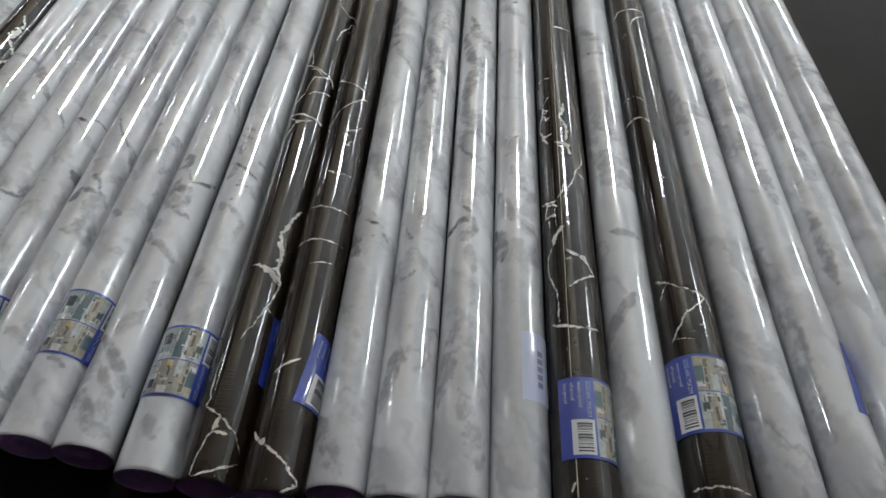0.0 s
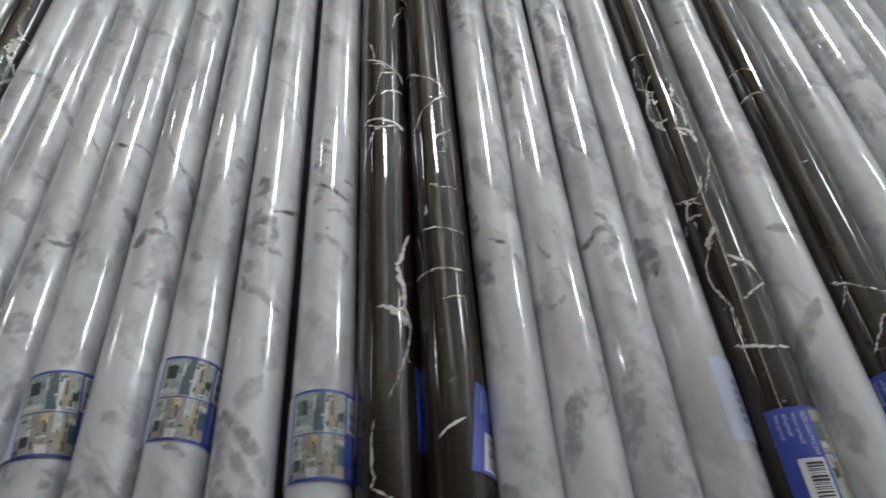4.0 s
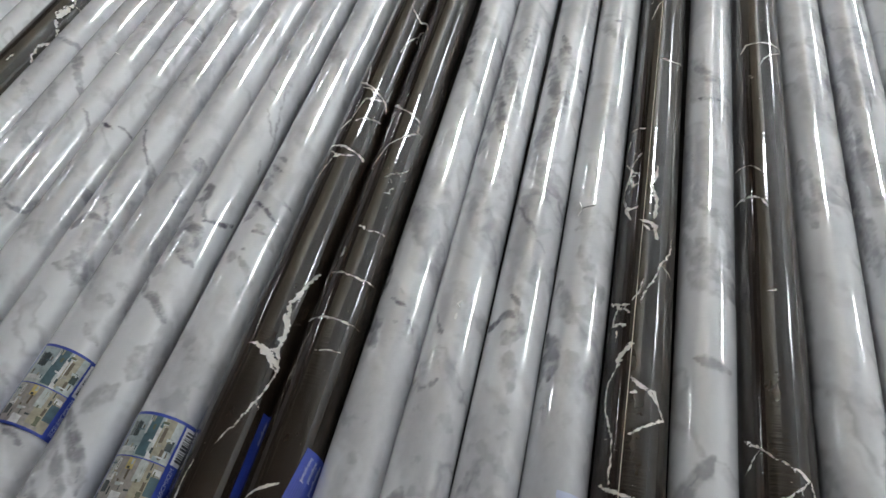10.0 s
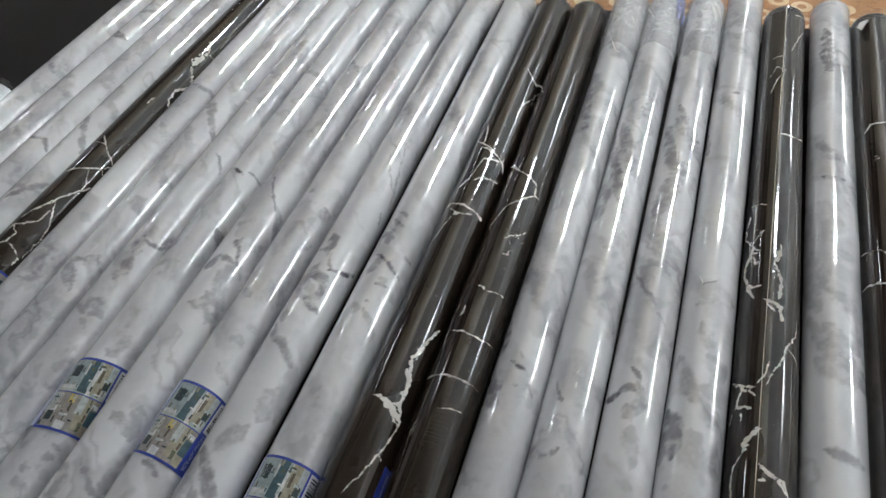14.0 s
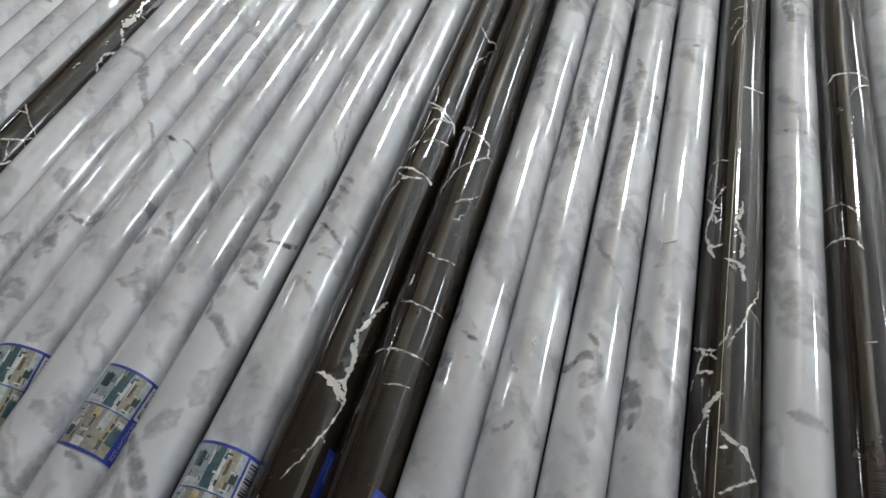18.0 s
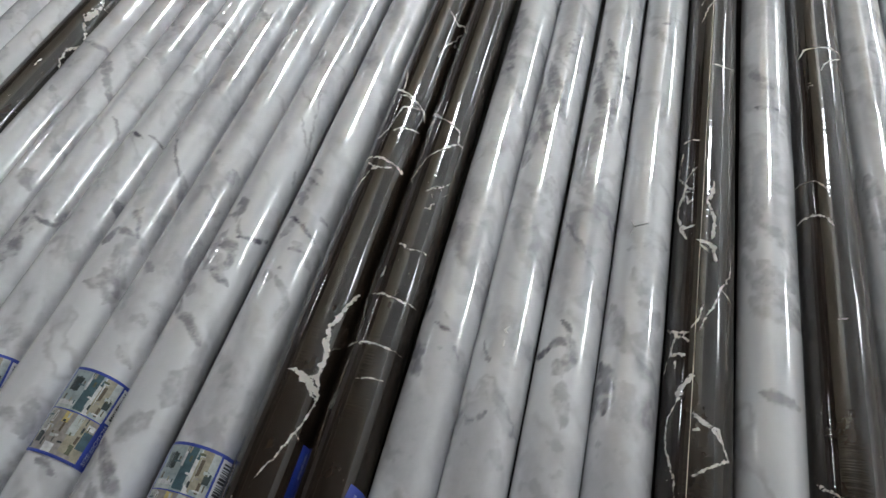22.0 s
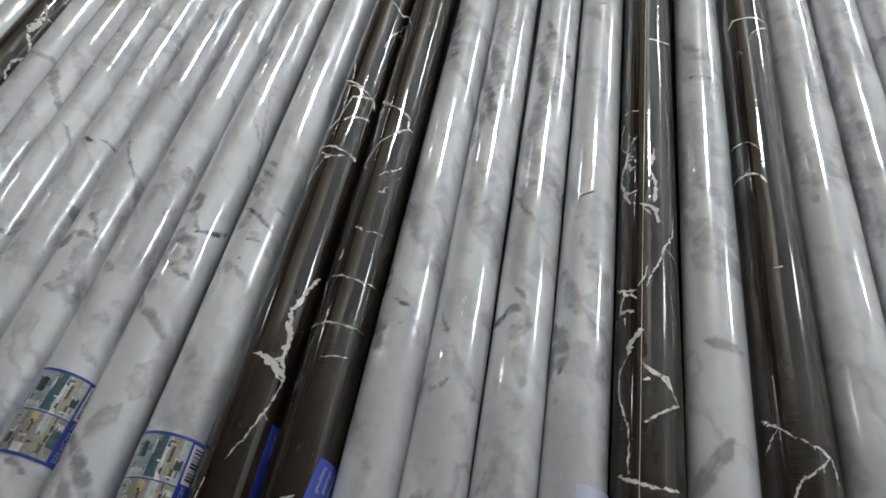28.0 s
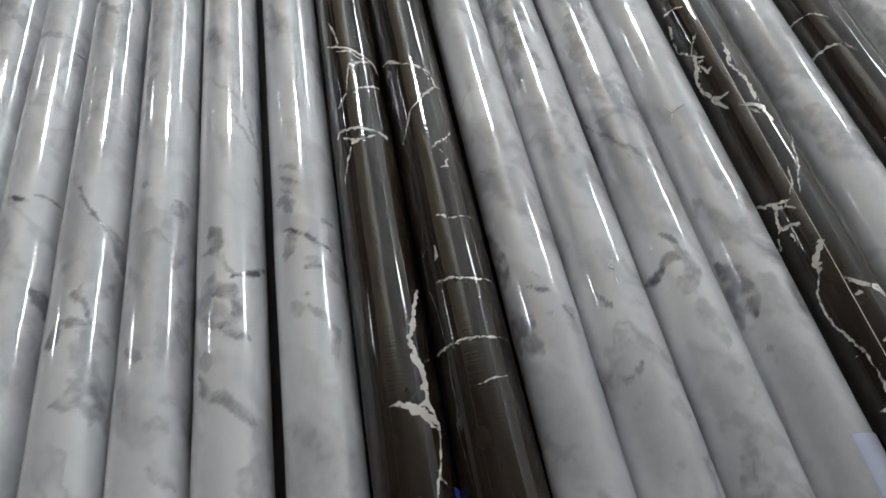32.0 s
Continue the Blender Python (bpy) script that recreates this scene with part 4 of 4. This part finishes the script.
class LabelPlane:
    """Lays points of the flat label, in mm, onto the roll."""

    def __init__(self, left, near, mid, flip, skew=0.0):
        self.left, self.near, self.mid, self.flip, self.skew = left, near, mid, flip, skew

    def at(self, u, v, lift):
        if self.flip:
            u, v = LABEL_W - u, LABEL_H - v
        a = math.radians(self.left) + (u + self.skew * (v / LABEL_H - 0.5)) / (RADIUS * 1000)
        r = RADIUS + lift
        v -= self.skew / LABEL_H * (u - LABEL_W / 2)
        return (r * math.sin(a), self.near + v / 1000 - self.mid, RADIUS + r * math.cos(a))

    def patch(self, verts, faces, u0, u1, v0, v1, lift):
        n = max(1, int(abs(u1 - u0) / 1.2))
        start = len(verts)
        for k in range(n + 1):
            u = u0 + (u1 - u0) * k / n
            verts += [self.at(u, v0, lift), self.at(u, v1, lift)]
        for k in range(n):
            quad = (start + 2 * k, start + 2 * k + 2, start + 2 * k + 3, start + 2 * k + 1)
            faces.append(quad)
        return n


# Each photo: patches of (colour, u0, u1, v0, v1), in parts of the photo's width and height, seen with the text panel on the right.
PHOTO_ROOM = [("wall", 0, 1, 0, 1), ("sofa", 0.10, 0.30, 0.48, 0.82), ("mist", 0.0, 0.38, 0.0, 0.22), ("linen", 0.06, 0.40, 0.10, 0.20), ("curtain", 0.42, 0.60, 0.05, 1.0),
              ("linen", 0.60, 0.70, 0.0, 0.80), ("beige", 0.66, 0.86, 0.08, 1.0), ("wood", 0.70, 0.76, 0.42, 0.80), ("mist", 0.86, 1.0, 0.55, 1.0),
              ("sofa", 0.84, 0.96, 0.30, 0.58), ("mist", 0.86, 1.0, 0.0, 0.28), ("wood", 0.80, 0.85, 0.05, 0.30), ("linen", 0.40, 0.44, 0.55, 0.98)]
PHOTO_BED = [("clay", 0, 1, 0, 1), ("mist", 0.0, 0.16, 0.35, 1.0), ("linen", 0.18, 0.24, 0.4, 0.95), ("sofa", 0.08, 0.22, 0.18, 0.44), ("lamp", 0.38, 0.50, 0.72, 0.98),
             ("wood", 0.44, 0.48, 0.5, 0.74), ("linen", 0.34, 0.52, 0.0, 0.22), ("beige", 0.62, 0.88, 0.05, 0.95), ("mist", 0.58, 0.72, 0.5, 1.0),
             ("curtain", 0.84, 1.0, 0.30, 0.72), ("linen", 0.84, 0.98, 0.76, 0.88), ("olive", 0.74, 0.82, 0.10, 0.34), ("sofa", 0.02, 0.08, 0.02, 0.14), ("beige", 0.86, 1.0, 0.0, 0.28)]


def photo(parent, plane, spec, v0, v1, roll_label):
    """A small printed picture of a room: patches of flat colour with slanting edges, then small furnishings and shadows."""
    verts, faces, slots, names = [], [], [], sorted(PHOTO)
    u0, u1 = 20.5, 49.5
    rnd = random.Random(len(spec))
    scraps = []
    for _ in range(26):
        a, c = rnd.uniform(0.02, 0.9), rnd.uniform(0.02, 0.88)
        tall = rnd.random() < 0.6
        w, h = (rnd.uniform(0.015, 0.05), rnd.uniform(0.06, 0.22)) if tall else (rnd.uniform(0.04, 0.14), rnd.uniform(0.03, 0.08))
        scraps.append((rnd.choice(["sofa", "wood", "olive", "curtain", "beige", "mist", "clay", "linen", "wood", "sofa"]), a, min(a + w, 0.99), c, min(c + h, 0.99)))
    for k, (colour, a, b, c, d) in enumerate(list(spec) + scraps):
        # the photo stands upright with the text panel on its right, so it is turned on the flat label
        ua, ub = u1 - a * (u1 - u0), u1 - b * (u1 - u0)
        n = max(2, int(abs(ub - ua) / 1.2))
        tilt = [0.0] * 4 if k == 0 else [rnd.uniform(-0.05, 0.05) * (d - c + 0.05) for _ in range(4)]
        start = len(verts)
        for j in range(n + 1):
            f = j / n
            lo = min(max(c + tilt[0] + (tilt[1] - tilt[0]) * f, 0), 1)
            hi = min(max(d + tilt[2] + (tilt[3] - tilt[2]) * f, 0), 1)
            u = ua + (ub - ua) * f
            verts += [plane.at(u, v1 - lo * (v1 - v0), 0.00042 + 0.000008 * k), plane.at(u, v1 - hi * (v1 - v0), 0.00042 + 0.000008 * k)]
        for j in range(n):
            faces.append((start + 2 * j, start + 2 * j + 2, start + 2 * j + 3, start + 2 * j + 1))
        slots += [names.index(colour)] * n
    return mesh_part("photo", verts, faces, [PHOTO[k] for k in names], parent, roll_label, slots)


def letters(parent, plane, text, u, v, size, mat):
    """White lettering that runs along the roll, laid onto the label."""
    curve = bpy.data.curves.new("lettering", "FONT")
    curve.body, curve.size, curve.resolution_u = text, size, 2
    tmp = bpy.data.objects.new("lettering", curve)
    scene.collection.objects.link(tmp)
    bpy.context.view_layer.update()
    me = bpy.data.meshes.new_from_object(tmp.evaluated_get(bpy.context.evaluated_depsgraph_get()))
    bpy.data.objects.remove(tmp)
    for vert in me.vertices:
        vert.co = plane.at(u + vert.co.y, v - vert.co.x, 0.00078)
    me.name = "lettering"
    me.materials.clear()
    me.materials.append(mat)
    ob = new("lettering", me)
    ob.parent = parent
    return ob


def label_sleeve(parent, left, near, mid, flip, skew=0.0):
    """The printed label under the film: blue text panel with barcode, two room photos, a lilac panel."""
    plane = LabelPlane(left, near, mid, flip, skew)
    verts, faces = [], []
    plane.patch(verts, faces, 0, 50.6, 0, LABEL_H, 0.0004)
    label = mesh_part("label", verts, faces, LABEL_BLUE, parent, "blue and lilac paper label with room photos")
    verts, faces = [], []
    plane.patch(verts, faces, 50.6, LABEL_W, 1.2, LABEL_H - 1.2, 0.0004)
    mesh_part("brand_panel", verts, faces, LABEL_LILAC, label, "pale lilac panel")
    verts, faces = [], []
    for k in range(5):
        plane.patch(verts, faces, 57.5, 61.5, 34 - 5.2 * k, 37.6 - 5.2 * k, 0.0005)
    mesh_part("brand_mark", verts, faces, GREY_INK, label, "row of grey-blue bars")
    photo(label, plane, PHOTO_BED, 24.3, 46.4, "small room photo with a bed")
    photo(label, plane, PHOTO_ROOM, 1.6, 23.7, "small room photo with a curtain")
    verts, faces = [], []
    plane.patch(verts, faces, 7.0, 19.2, 2.0, 22.0, 0.00046)
    code = mesh_part("barcode_panel", verts, faces, LABEL_WHITE, label, "white barcode panel")
    verts, faces, v = [], [], 3.6
    rnd = random.Random(5)
    while v < 20.2:
        w = rnd.choice((0.35, 0.5, 0.9, 1.3))
        plane.patch(verts, faces, 10.0, 17.8, v, v + w, 0.00056)
        v += w + rnd.choice((0.35, 0.5, 0.8))
    mesh_part("barcode", verts, faces, INK, label, "black bars")
    letters(label, plane, "SIZE:60CMX2M", 15.8, 45.4, 3.4, LABEL_LILAC)
    letters(label, plane, "water-proof", 11.4, 44.6, 3.2, LABEL_LILAC)
    letters(label, plane, "oil-proof", 7.4, 44.6, 3.2, LABEL_LILAC)
    letters(label, plane, "hot-proof", 3.6, 44.6, 3.2, LABEL_LILAC)
    return label


# ---- the rolls in their row ----
DARK_ROLLS = (-9, 0, 1, 6, 8)
# by place in the row: mm along x at y = 0, near end in mm along y, turn in degrees, length in mm with its wrapping
PLACES = {
    -14: (-488.8, -366, 0.76, 606), -13: (-455.2, -118, 0.76, 606), -12: (-420.8, -112, 0.20, 606), -11: (-385.7, -120, 0.50, 606),
    -10: (-353.9, -113, 0.35, 606), -9: (-319.6, -114, 0.36, 606), -8: (-285.5, -118, 0.40, 606), -7: (-252.3, -110, 0.47, 606),
    -6: (-218.1, -116, 0.71, 606), -5: (-184.9, -112, 0.45, 606), -4: (-147.8, -117, 0.55, 606), -3: (-111.6, -94, 0.38, 606),
    -2: (-75.2, -99, 0.30, 606), -1: (-35.6, -111, 0.40, 606), 0: (0.2, -115, 0.33, 606), 1: (35.7, -120, 0.47, 606),
    2: (70.6, -115, 0.05, 632), 3: (103.6, -119, -0.02, 634), 4: (137.1, -118, -0.38, 636), 5: (170.1, -129, -0.55, 668),
    6: (204.7, -130, -0.62, 638), 7: (239.7, -133, -1.08, 663), 8: (273.8, -131, -1.06, 639), 9: (310.6, -136, -0.69, 622),
    10: (345.8, -132, -0.68, 622), 11: (378.9, -138, -0.84, 622), 12: (411.8, -134, -0.93, 622)}
# label's left edge in degrees, its near edge in mm, turned end for end or not, skew in mm
LABELS = {
    -9: (-80, 0, False, 0), -5: (-100, -44, True, -7), -3: (-105, -42, True, 3), -1: (-114, -68, True, 0), 0: (63, -54, False, 0), 1: (30, -74, False, 7),
    5: (3, -64, True, 0), 6: (-48, -97, False, 0), 8: (-86, -80, False, 0), 10: (26, -68, False, 5)}
SEAMS = {6: (-22, -6)}
# place in the row, half width in mm, points of the fold
CREASES = [
    (5, 0.22, (167, -33), (161, -24), (163, -5), (164, 3)),
    (5, 0.2, (161, -24), (155, -32)),
    (3, 0.4, (78, 6), (75, 0), (73, 6)),
    (3, 0.35, (69, 3), (65, 2)),
    (-6, 0.25, (271, -40), (264, 0)),
    (-5, 0.3, (304, 50), (304, 83)),
    (4, 0.25, (273, 16), (269, 22)),
    (2, 0.3, (450, -53), (408, -2), (405, 13)),
    (3, 0.3, (512, -84), (470, -29)),
    (4, 0.3, (447, -25), (428, 29)),
]
# rolls wound a little thicker or thinner than the rest, radius in mm
RADII = {-9: 17.8, 0: 17.4, 1: 17.6, 6: 17.6, 8: 17.8, -4: 17.2, -3: 17.0, -2: 17.2, -1: 17.2, 3: 16.8}
WRAPS = {2: 0.418, 3: 0.425, 4: 0.422}

for place in sorted(PLACES):
    across, near, turn, size = PLACES[place]
    rnd = random.Random(place + 100)
    dark = place in DARK_ROLLS
    RADIUS = RADII.get(place, 16.5) / 1000
    length = size / 1000
    mid = near / 1000 + length / 2
    if dark:
        text = "glossy dark brown wallpaper roll with cream marble veins"
    else:
        text = "glossy white and grey marble wallpaper roll in clear film"
    if place in LABELS:
        text += ", blue label"
    roll = tagged(new("wallpaper_roll"), text, "wallpaper roll", "wallpaper rolls laid side by side")
    roll.matrix_basis = pose(across / 1000 - math.tan(radians(turn)) * mid, mid, 0, 0, 0, turn)
    printed_sheet(roll, place, dark, mid, length, rnd.uniform(150, 210))
    end_plug(roll, -1, length)
    end_plug(roll, 1, length)
    film_sleeve(roll, 1, length, 0.013, rnd)
    if place in SEAMS:
        seam_edge(roll, *SEAMS[place], length)
    if place in LABELS:
        left, low, flip, skew = LABELS[place]
        label_sleeve(roll, left, low / 1000, mid, flip, skew)
    for where, width, *fold in CREASES:
        if where == place:
            film_crease(roll, width * 1.8, fold, mid)
    if place in WRAPS:
        film_wrap(roll, WRAPS[place], length, mid, place)
    if place == 3:
        torn_piece("torn_label", roll, TORN_BLUE, "torn scrap of blue-lilac label", 30, 72, 468, 519, mid, 0.002, 2)
    if place == 8:
        torn_piece("paper_flap", roll, LABEL_WHITE, "torn white paper flap", -50, -26, 472, 497, mid, 0.006, 1)
